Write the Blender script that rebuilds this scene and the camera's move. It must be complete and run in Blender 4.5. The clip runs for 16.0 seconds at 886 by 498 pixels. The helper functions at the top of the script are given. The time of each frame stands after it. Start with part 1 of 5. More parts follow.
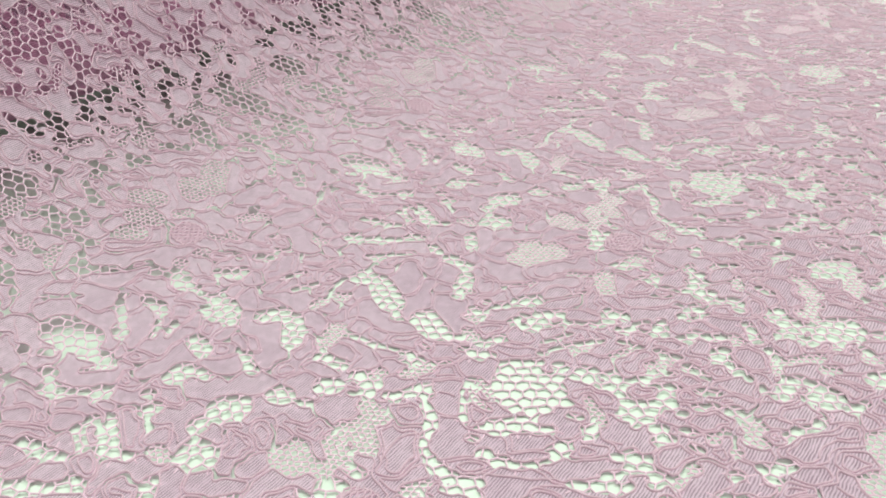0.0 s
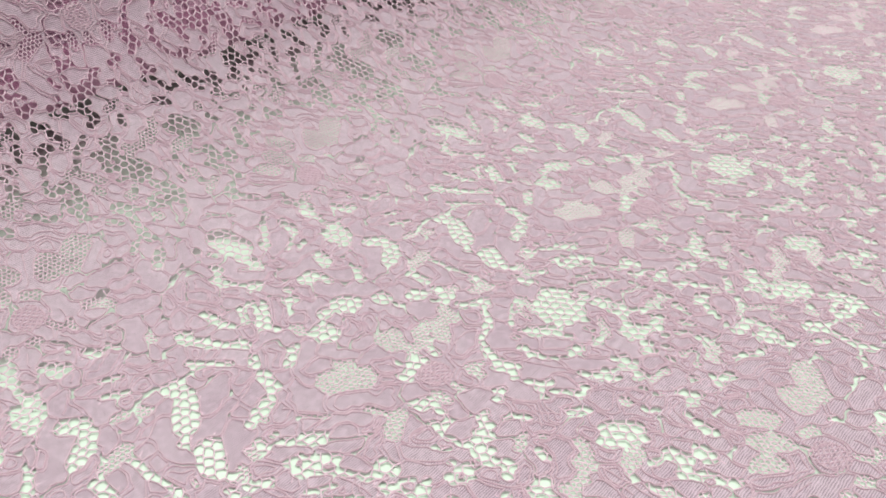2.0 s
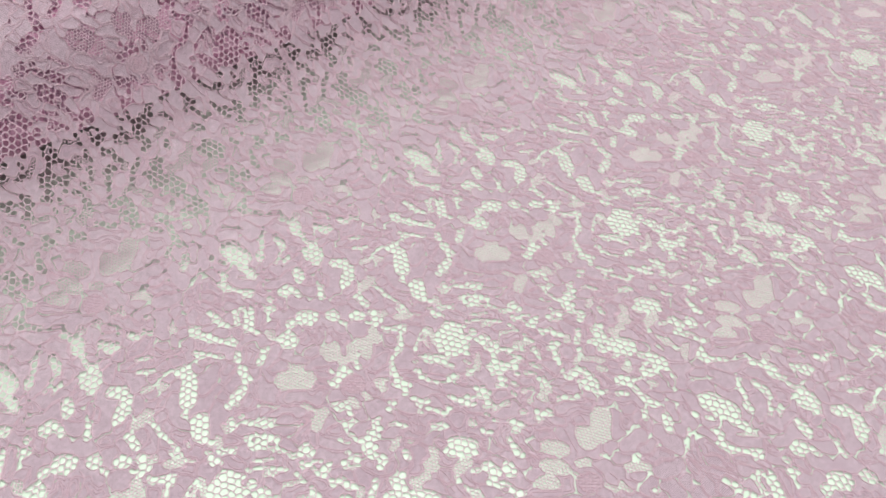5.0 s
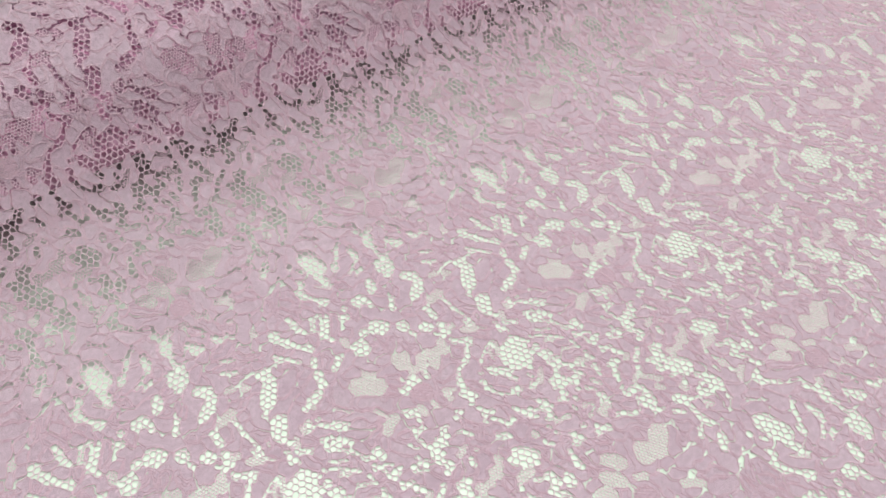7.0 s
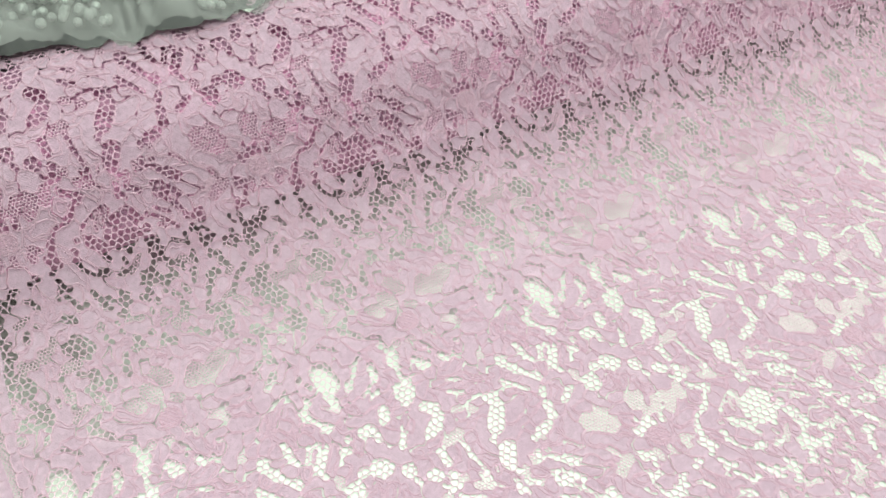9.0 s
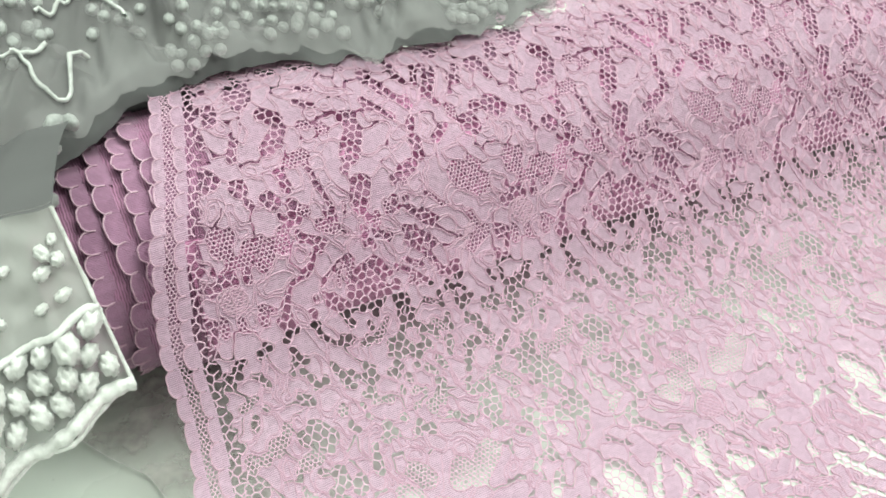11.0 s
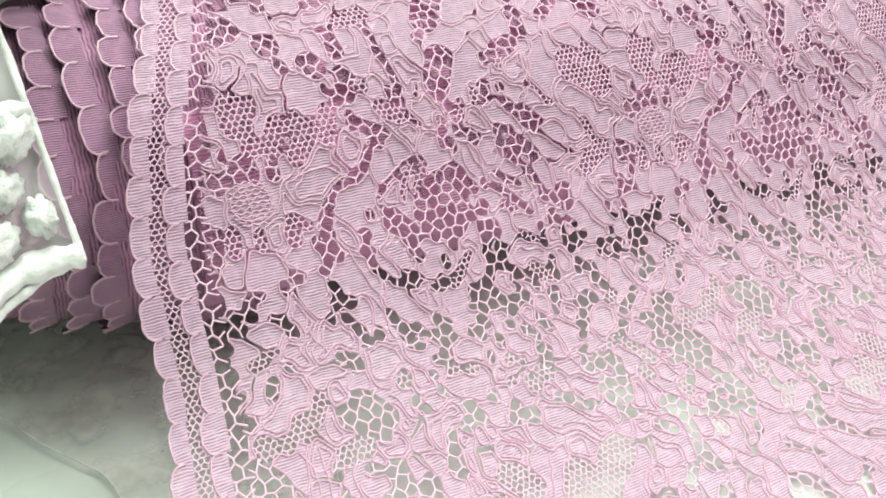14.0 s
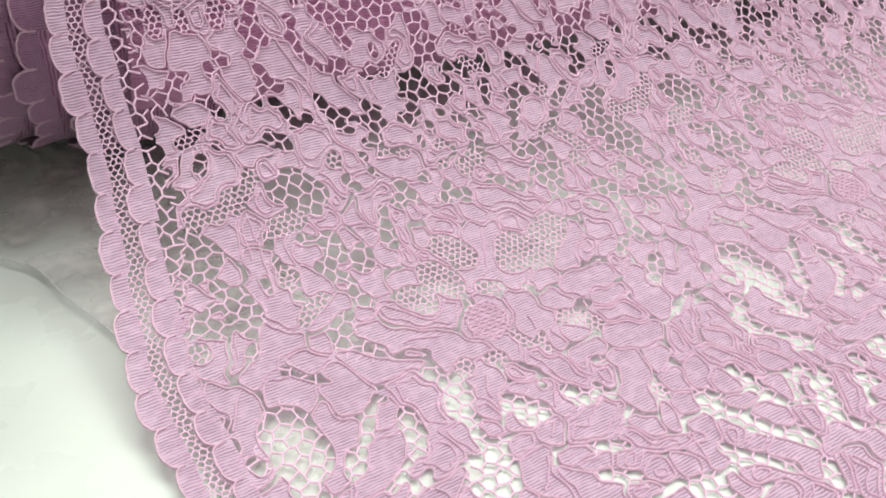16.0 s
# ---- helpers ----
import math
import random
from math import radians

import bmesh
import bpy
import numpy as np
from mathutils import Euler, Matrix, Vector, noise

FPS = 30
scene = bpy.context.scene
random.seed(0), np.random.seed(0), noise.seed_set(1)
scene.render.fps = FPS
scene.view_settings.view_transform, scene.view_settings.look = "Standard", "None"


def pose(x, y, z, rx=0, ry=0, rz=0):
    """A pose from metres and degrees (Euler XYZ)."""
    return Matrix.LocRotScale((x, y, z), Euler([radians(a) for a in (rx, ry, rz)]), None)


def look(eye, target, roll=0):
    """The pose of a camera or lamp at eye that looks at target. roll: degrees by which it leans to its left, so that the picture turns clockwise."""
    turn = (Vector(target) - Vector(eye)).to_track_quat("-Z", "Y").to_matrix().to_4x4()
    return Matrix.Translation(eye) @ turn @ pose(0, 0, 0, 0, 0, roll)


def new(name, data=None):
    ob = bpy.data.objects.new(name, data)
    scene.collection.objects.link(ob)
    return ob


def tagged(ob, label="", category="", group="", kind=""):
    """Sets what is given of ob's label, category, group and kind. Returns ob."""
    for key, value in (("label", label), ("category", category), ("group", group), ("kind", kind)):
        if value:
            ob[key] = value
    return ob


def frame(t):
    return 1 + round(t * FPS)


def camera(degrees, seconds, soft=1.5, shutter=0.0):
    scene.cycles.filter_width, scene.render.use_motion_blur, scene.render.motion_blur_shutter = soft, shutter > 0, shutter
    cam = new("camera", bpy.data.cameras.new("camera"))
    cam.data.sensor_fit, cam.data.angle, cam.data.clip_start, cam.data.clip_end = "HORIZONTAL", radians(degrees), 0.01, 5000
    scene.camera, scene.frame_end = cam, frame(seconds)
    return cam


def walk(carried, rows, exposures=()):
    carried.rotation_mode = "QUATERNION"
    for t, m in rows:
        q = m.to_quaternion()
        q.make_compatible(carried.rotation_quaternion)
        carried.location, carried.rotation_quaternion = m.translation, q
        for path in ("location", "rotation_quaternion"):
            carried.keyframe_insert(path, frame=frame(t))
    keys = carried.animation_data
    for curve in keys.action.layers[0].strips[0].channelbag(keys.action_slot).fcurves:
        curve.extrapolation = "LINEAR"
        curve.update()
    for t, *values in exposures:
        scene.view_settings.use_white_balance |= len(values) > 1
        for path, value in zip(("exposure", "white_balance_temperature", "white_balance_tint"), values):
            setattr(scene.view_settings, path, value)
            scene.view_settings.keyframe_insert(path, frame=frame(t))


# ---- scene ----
cam = camera(52.5, 16.0, soft=1.9)
PATH = [
    (0, (0.00008, 0.00035, 0.11473), (0.69551, 0.51371, -0.38809), -3.087),
    (0.5, (0.01484, -0.00737, 0.11509), (0.71057, 0.50399, -0.38936), -2.517),
    (1, (0.02942, -0.01467, 0.12280), (0.70940, 0.51314, -0.38615), -1.543),
    (1.5, (0.04489, -0.02442, 0.13695), (0.69644, 0.52662, -0.38442), -0.650),
    (2, (0.05678, -0.03439, 0.15670), (0.67671, 0.50726, -0.41102), -0.548),
    (2.5, (0.06320, -0.04273, 0.17884), (0.67101, 0.47367, -0.42439), -0.131),
    (3, (0.06763, -0.05104, 0.19609), (0.65376, 0.45301, -0.43824), -0.806),
    (3.5, (0.07178, -0.06530, 0.22170), (0.62729, 0.44010, -0.43859), -1.702),
    (4, (0.07244, -0.07681, 0.24710), (0.58629, 0.42964, -0.44534), 0.368),
    (6.5, (0.05879, -0.08947, 0.30611), (0.51512, 0.41724, -0.42533), 2.971),
    (7, (0.05460, -0.08425, 0.30284), (0.49727, 0.44549, -0.42064), 1.997),
    (7.5, (0.04633, -0.07876, 0.29647), (0.46985, 0.48166, -0.41526), 1.212),
    (8, (0.03873, -0.07399, 0.29433), (0.43882, 0.51139, -0.41084), 0.739),
    (8.5, (0.02876, -0.06981, 0.29104), (0.40756, 0.54041, -0.40476), 0.426),
    (9, (0.01260, -0.05626, 0.28468), (0.37201, 0.58174, -0.39633), 0.224),
    (9.5, (-0.01154, -0.03633, 0.27435), (0.34366, 0.61476, -0.39640), 0.618),
    (10, (-0.03440, -0.01100, 0.26222), (0.32060, 0.66901, -0.37931), 0.334),
    (12.5, (-0.05622, 0.07679, 0.16854), (0.38140, 0.77828, -0.39396), 1.539),
    (13, (-0.05404, 0.08255, 0.15492), (0.38199, 0.80987, -0.37507), 2.800),
    (13.5, (-0.05315, 0.08759, 0.14646), (0.37741, 0.83177, -0.36424), 3.114),
    (14, (-0.05141, 0.08774, 0.13854), (0.36524, 0.83811, -0.37464), 2.357),
    (14.5, (-0.05222, 0.08328, 0.13130), (0.36695, 0.82295, -0.39519), 2.233),
    (15, (-0.05154, 0.07645, 0.12358), (0.36836, 0.80408, -0.41886), 1.987),
    (15.5, (-0.05073, 0.06884, 0.11872), (0.37236, 0.78677, -0.43407), 1.462),
    (16, (-0.05277, 0.06567, 0.10929), (0.37856, 0.77554, -0.44752), 1.197),
]
walk(cam, [(t, look(eye, target, roll)) for t, eye, target, roll in PATH], [(0, -0.17, 6500, -15), (3.5, -0.25, 6500, -14), (6.5, -0.33, 6500, -11), (8.0, -0.19, 6500, -12), (9.0, 0.02, 6500, -13), (10.0, 0.15, 6500, -10), (12.5, 0.13, 6500, -4), (14, 0.33, 6500, -6), (15, 0.25, 6500, -1), (16, -0.06, 6500, 7)])

# ---- light: a closed shop room with ceiling panels, all unseen and added ----
EXPOSURE = 0.0
scene.view_settings.exposure = EXPOSURE
world = bpy.data.worlds.new("room_air")
scene.world = world
world.use_nodes = True
world.node_tree.nodes["Background"].inputs[0].default_value = (1.0, 1.0, 1.0, 1)
world.node_tree.nodes["Background"].inputs[1].default_value = 0.12


def panel_lamp(x, y, z, sx, sy, watts):
    data = bpy.data.lights.new("ceiling_lamp", "AREA")
    data.shape, data.size, data.size_y, data.energy, data.color = "RECTANGLE", sx, sy, watts, (1.0, 1.0, 0.97)
    ob = new("ceiling_lamp", data)
    ob.matrix_world = look((x, y, z), (x, y, 0))
    return ob


panel_lamp(0.45, 0.5, 1.93, 1.2, 0.6, 29)
panel_lamp(-0.9, -0.6, 1.93, 1.2, 0.6, 18)
panel_lamp(1.3, -0.6, 1.93, 1.2, 0.6, 35)
panel_lamp(0.3, 1.5, 1.93, 1.2, 0.6, 10)


# ---- materials ----
class Nodes:
    def __init__(self, name):
        self.m = bpy.data.materials.new(name)
        self.m.use_nodes = True
        self.t = self.m.node_tree
        self.b = self.t.nodes["Principled BSDF"]

    def add(self, kind, **values):
        n = self.t.nodes.new(kind)
        for k, v in values.items():
            if k in n.inputs:
                n.inputs[k].default_value = v
        return n

    def link(self, a, b):
        self.t.links.new(a, b)

    def noise(self, scale, detail=3.0, vector=None):
        n = self.add("ShaderNodeTexNoise", Scale=scale, Detail=detail)
        if vector is None:
            vector = self.add("ShaderNodeTexCoord").outputs["Object"]
        self.link(vector, n.inputs["Vector"])
        return n.outputs["Fac"]

    def ramp(self, fac, c0, c1, p0=0.3, p1=0.7):
        n = self.add("ShaderNodeValToRGB")
        n.color_ramp.elements[0].position, n.color_ramp.elements[1].position = p0, p1
        n.color_ramp.elements[0].color, n.color_ramp.elements[1].color = (*c0, 1), (*c1, 1)
        self.link(fac, n.inputs[0])
        return n.outputs[0]

    def mix(self, fac, a, b, blend="MIX"):
        n = self.add("ShaderNodeMix")
        n.data_type, n.blend_type = "RGBA", blend
        for s, v in ((n.inputs[0], fac), (n.inputs[6], a), (n.inputs[7], b)):
            if hasattr(v, "links"):
                self.link(v, s)
            else:
                s.default_value = v
        return n.outputs[2]

    def math(self, op, a, b=0.0):
        n = self.add("ShaderNodeMath")
        n.operation = op
        for s, v in zip(n.inputs, (a, b)):
            if hasattr(v, "links"):
                self.link(v, s)
            else:
                s.default_value = v
        return n.outputs[0]

    def bump(self, height, strength, distance):
        n = self.add("ShaderNodeBump", Strength=strength, Distance=distance)
        self.link(height, n.inputs["Height"])
        self.link(n.outputs[0], self.b.inputs["Normal"])

    def color(self, c):
        self.link(c, self.b.inputs["Base Color"])


def cloth_material(name, c0, c1, pitch=0.58, translucent=0.28, groove_shade=0.22):
    """Woven satin threads that run along the fabric, with soft mottling."""
    k = Nodes(name)
    uv = k.add("ShaderNodeUVMap").outputs[0]
    sep = k.add("ShaderNodeSeparateXYZ")
    k.link(uv, sep.inputs[0])
    wob = k.noise(0.35, 2.0, uv)
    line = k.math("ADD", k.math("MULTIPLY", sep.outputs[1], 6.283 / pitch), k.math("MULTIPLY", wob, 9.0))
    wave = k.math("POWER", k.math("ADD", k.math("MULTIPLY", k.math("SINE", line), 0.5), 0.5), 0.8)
    grain = k.noise(3.0, 4.0, uv)
    tone = k.ramp(k.noise(0.06, 3.0, uv), c0, c1)
    # shade between the threads is painted: tone darkened in the grooves, fading in patches
    deep = k.mix(1.0, tone, (groove_shade, groove_shade * 0.72, groove_shade * 0.88, 1), "MULTIPLY")
    groove_fade = k.math("MULTIPLY", k.ramp(k.noise(0.55, 3.0, uv), (0.0,) * 3, (0.5,) * 3, 0.45, 0.66), 1.0)
    thread = k.math("ADD", wave, k.math("MULTIPLY", k.math("SUBTRACT", 1.0, wave), groove_fade))
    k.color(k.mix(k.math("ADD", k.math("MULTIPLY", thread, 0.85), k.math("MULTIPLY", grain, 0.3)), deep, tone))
    k.bump(k.math("ADD", thread, k.math("MULTIPLY", grain, 0.8)), 0.7, 0.00025)
    k.b.inputs["Roughness"].default_value = 0.62
    k.b.inputs["Sheen Weight"].default_value = 0.25
    if translucent:
        tr = k.add("ShaderNodeBsdfTranslucent")
        k.link(tone, tr.inputs[0])
        mx = k.add("ShaderNodeMixShader")
        mx.inputs[0].default_value = translucent
        k.link(k.b.outputs[0], mx.inputs[1])
        k.link(tr.outputs[0], mx.inputs[2])
        clear = k.add("ShaderNodeBsdfTransparent")
        clear.inputs[0].default_value = (1.0, 0.80, 0.93, 1)
        sheer = k.add("ShaderNodeMixShader")  # a loose weave: some light goes straight through
        sheer.inputs[0].default_value = 0.13
        k.link(mx.outputs[0], sheer.inputs[1])
        k.link(clear.outputs[0], sheer.inputs[2])
        k.link(sheer.outputs[0], k.t.nodes["Material Output"].inputs[0])
    return k.m


def thread_material(name, c0, c1, rough=0.5):
    k = Nodes(name)
    k.color(k.ramp(k.noise(900.0, 3.0), c0, c1))
    k.bump(k.noise(2500.0, 2.0), 0.5, 0.0001)
    k.b.inputs["Roughness"].default_value = rough
    k.b.inputs["Sheen Weight"].default_value = 0.2
    return k.m


PINK0, PINK1 = (0.785, 0.555, 0.728), (0.865, 0.635, 0.808)
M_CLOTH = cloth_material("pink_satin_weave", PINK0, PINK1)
# cord pink set below the cloth's: its own half-shadow is in the colour
M_CORD = thread_material("pink_cord", (0.52, 0.32, 0.43), (0.63, 0.41, 0.53))
M_NET = thread_material("pink_net_thread", (0.66, 0.42, 0.56), (0.78, 0.53, 0.68))
M_ROLL = cloth_material("rolled_pink_layers", (0.74, 0.33, 0.57), (0.82, 0.41, 0.65), 0.9, 0.0, 0.75)
# stacked layers' pink made deeper; shade among them is in this colour
M_STACK_SHADE = cloth_material("shaded_stacked_lace", (0.385, 0.19, 0.325), (0.475, 0.245, 0.405), 0.5, 0.0, 0.3)
M_WHITE = cloth_material("white_lace_weave", (0.62, 0.63, 0.61), (0.74, 0.75, 0.72), 0.5, 0.2)
def bead_material(name, c0, c1, fine=1.0):
    """Padded satin stitch: short glossy threads with a rough relief."""
    k = Nodes(name)
    k.color(k.ramp(k.noise(3.0 * fine, 4.0), c0, c1))
    k.bump(k.noise(4.5 * fine, 4.0), 0.6, 0.0006)
    k.b.inputs["Roughness"].default_value = 0.42
    k.b.inputs["Sheen Weight"].default_value = 0.3
    return k.m


M_BEAD = bead_material("white_bead_stitch", (0.58, 0.59, 0.58), (0.75, 0.755, 0.745))
M_WHITE_CORD = bead_material("white_hem_thread", (0.60, 0.61, 0.60), (0.77, 0.775, 0.765), 250.0)


def table_material():
    k = Nodes("white_laminate")
    k.color(k.ramp(k.noise(9.0, 5.0), (0.62, 0.665, 0.615), (0.66, 0.705, 0.655)))
    k.link(k.ramp(k.noise(30.0, 4.0), (0.24,) * 3, (0.34,) * 3), k.b.inputs["Roughness"])
    k.bump(k.noise(400.0, 2.0), 0.06, 0.0002)
    return k.m


def tulle_material(name, color, alpha):
    """Sheer netting: light passes between its hair-thin threads."""
    k = Nodes(name)
    k.color(k.ramp(k.noise(60.0, 4.0), tuple(c * 0.9 for c in color), color))
    k.b.inputs["Roughness"].default_value = 0.55
    k.b.inputs["Alpha"].default_value = alpha
    return k.m


def plain_material(name, c0, c1, rough=0.8, scale=8.0):
    k = Nodes(name)
    k.color(k.ramp(k.noise(scale, 4.0), c0, c1))
    k.bump(k.noise(scale * 12, 3.0), 0.15, 0.002)
    k.b.inputs["Roughness"].default_value = rough
    return k.m


M_TABLE = table_material()
M_WALL = plain_material("painted_wall", (0.70, 0.70, 0.68), (0.76, 0.76, 0.74))
M_FLOOR = plain_material("shop_floor", (0.42, 0.41, 0.39), (0.52, 0.51, 0.48), 0.5)
M_TULLE = tulle_material("grey_tulle", (0.31, 0.30, 0.31), 0.40)
M_PALE_TULLE = tulle_material("white_tulle", (0.80, 0.81, 0.80), 0.38)


# ---- building helpers ----
def mesh_object(name, verts, faces, material, parent=None, uvs=None, smooth=True, label=""):
    me = bpy.data.meshes.new(name)
    me.from_pydata([tuple(v) for v in verts], [], faces)
    me.materials.append(material)
    if uvs is not None:
        layer = me.uv_layers.new(name="UVMap")
        idx = np.empty(len(me.loops), dtype=np.int32)
        me.loops.foreach_get("vertex_index", idx)
        layer.data.foreach_set("uv", np.asarray(uvs, dtype=np.float32)[idx].ravel())
    me.polygons.foreach_set("use_smooth", [smooth] * len(me.polygons))
    me.update()
    ob = new(name, me)
    ob.parent = parent
    if label:
        tagged(ob, label)
    return ob


def part(name, bm, material, parent, label=""):
    me = bpy.data.meshes.new(name)
    bm.to_mesh(me)
    bm.free()
    me.materials.append(material)
    me.polygons.foreach_set("use_smooth", [True] * len(me.polygons))
    ob = new(name, me)
    ob.parent = parent
    if label:
        tagged(ob, label)
    return ob


def slab(name, x0, y0, z0, x1, y1, z1, material, parent=None, bevel=0.0, label=""):
    bm = bmesh.new()
    bmesh.ops.create_cube(bm, size=1.0)
    for v in bm.verts:
        v.co = Vector(((x0 + x1) / 2 + v.co.x * (x1 - x0), (y0 + y1) / 2 + v.co.y * (y1 - y0), (z0 + z1) / 2 + v.co.z * (z1 - z0)))
    if bevel:
        bmesh.ops.bevel(bm, geom=bm.edges[:], offset=bevel, segments=3, affect="EDGES")
    ob = part(name, bm, material, parent, label)
    ob.data.polygons.foreach_set("use_smooth", [False] * len(ob.data.polygons))
    return ob


# ---- room and table ----
# room shell out of view, added so that lamp light bounces as ambient
tagged(slab("floor", -2.5, -2.5, -0.80, 3.0, 3.0, -0.76, M_FLOOR), "plain shop floor under the table", "floor", kind="structure")
tagged(slab("ceiling", -2.5, -2.5, 1.96, 3.0, 3.0, 2.00, M_WALL), "plain white ceiling with light panels", "ceiling", kind="structure")
tagged(slab("wall_north", -2.5, 3.0, -0.80, 3.0, 3.06, 2.0, M_WALL), "plain painted shop wall", "wall", kind="structure")
tagged(slab("wall_south", -2.5, -2.56, -0.80, 3.0, -2.5, 2.0, M_WALL), "plain painted shop wall", "wall", kind="structure")
tagged(slab("wall_west", -2.56, -2.5, -0.80, -2.5, 3.0, 2.0, M_WALL), "plain painted shop wall", "wall", kind="structure")
tagged(slab("wall_east", 3.0, -2.5, -0.80, 3.06, 3.0, 2.0, M_WALL), "plain painted shop wall", "wall", kind="structure")

table = tagged(new("table"), "white laminate shop table under the lace", "table")
slab("tabletop", -0.9, -0.55, -0.03, 1.5, 0.95, 0.0, M_TABLE, table, 0.002)
for lx in (-0.85, 1.41):
    for ly in (-0.5, 0.86):
        slab("leg", lx, ly, -0.76, lx + 0.05, ly + 0.05, -0.03, M_WALL, table, 0.002)

# ---- how the fabric lies: table, rise, roll (height over distance) ----
LIE = [(-0.30, 0.0007), (-0.10, 0.0007), (0.10, 0.0007), (0.152, 0.0011), (0.166, 0.0022), (0.178, 0.0045), (0.190, 0.0085), (0.200, 0.0125), (0.213, 0.0205),
       (0.222, 0.0265), (0.229, 0.033), (0.2355, 0.0415), (0.241, 0.049), (0.246, 0.058), (0.2515, 0.067), (0.259, 0.0755),
       (0.270, 0.082), (0.282, 0.0895), (0.292, 0.0935), (0.305, 0.095), (0.325, 0.090), (0.343, 0.075), (0.352, 0.055)]


def glide(points, steps=12):
    p = np.array(points)
    p = np.vstack([2 * p[0] - p[1], p, 2 * p[-1] - p[-2]])
    out = []
    for a, b, c, d in zip(p, p[1:], p[2:], p[3:]):
        for t in np.arange(steps) / steps:
            out.append(0.5 * (2 * b + (c - a) * t + (2 * a - 5 * b + 4 * c - d) * t * t + (3 * b - a - 3 * c + d) * t**3))
    return np.array(out + [p[-2]])


LINE = glide(LIE)
RUN = np.r_[0, np.cumsum(np.hypot(*np.diff(LINE, axis=0).T))]
RUN += 0.152 - np.interp(0.152, LINE[:, 0], RUN)
TANGENT = np.gradient(LINE, axis=0)
TANGENT /= np.hypot(*TANGENT.T)[:, None]
WAVES = [(random.uniform(40, 160), random.uniform(0, 6.28), random.uniform(0, 6.28)) for _ in range(7)]


def lay(u, s, h):
    """Places on the fabric: u along the roll, s along the cloth (both mm), h above it (mm). Arrays in, n x 3 metres out."""
    u, s, h = np.broadcast_arrays(*(np.asarray(v, dtype=float) for v in (u, s, h)))
    swell = sum(np.sin(u * 6.28 / w * math.cos(a) + s * 6.28 / w * math.sin(a) + p) for w, a, p in WAVES)
    h = h + 0.05 * swell + 0.06 * swell * np.clip((s - 150) / 40, 0, 1)
    m = s / 1000
    y, z = np.interp(m, RUN, LINE[:, 0]), np.interp(m, RUN, LINE[:, 1])
    ty, tz = np.interp(m, RUN, TANGENT[:, 0]), np.interp(m, RUN, TANGENT[:, 1])
    return np.stack([u / 1000, y - tz * h / 1000, z + ty * h / 1000], 1)


# ---- the lace pattern: one repeat, in mm ----
REPEAT_U, REPEAT_S = 104.7, 183.0
START_U, START_S = 170.0, -25.0
GAPS, TULLES, VEINS = [], [], []


def drawn(u, s):
    """Where the roll's pull takes a place of the pattern: the cloth slips sideways as it comes off the roll."""
    return u + np.interp(s, [80, 190, 252], [0, 0.88, 1]) * (16.1 - 0.0325 * u)


def arc(a, b, length, angle, bend, n):
    """Points along a bowed stroke whose middle is (a, b)."""
    c, s = math.cos(radians(angle)), math.sin(radians(angle))
    t = np.linspace(-1, 1, n)
    x, y = t * length / 2, -bend * t * t
    return np.stack([a + x * c - y * s, b + x * s + y * c], 1)


def opening(a, b, length, angle, width, bend):
    """The outline of an opening in the cloth: a bowed stroke with uneven round ends."""
    n = max(4, int(length / 1.6) + 2)
    mid = arc(a, b, length, angle, bend, n)
    d = np.gradient(mid, axis=0)
    d /= np.hypot(*d.T)[:, None]
    nrm = np.stack([-d[:, 1], d[:, 0]], 1)
    r = width / 2 * (1 + 0.16 * np.array([noise.noise(Vector((p[0] * 0.35, p[1] * 0.35, 3.1))) for p in mid]))
    r = np.maximum(r, 0.5)
    one, two = mid + nrm * r[:, None], mid - nrm * r[:, None]
    caps = []
    for p, dd, nn, rr in ((mid[-1], d[-1], nrm[-1], r[-1]), (mid[0], -d[0], -nrm[0], r[0])):
        caps.append([p + rr * (math.cos(q) * nn + math.sin(q) * dd) for q in (0.6, 1.2, 1.9, 2.5)])
    return np.vstack([one, caps[0], two[::-1], caps[1]]), mid


def gap(a, b, length, angle, width, bend):
    GAPS.append((*opening(a, b, length, angle, width, bend), width))


def tulle(a, b, length, angle, width, bend):
    TULLES.append((*opening(a, b, length, angle, width, bend), width))


def vein(a, b, length, angle, bend):
    VEINS.append(arc(a, b, length, angle, bend, max(5, int(length / 1.5))))


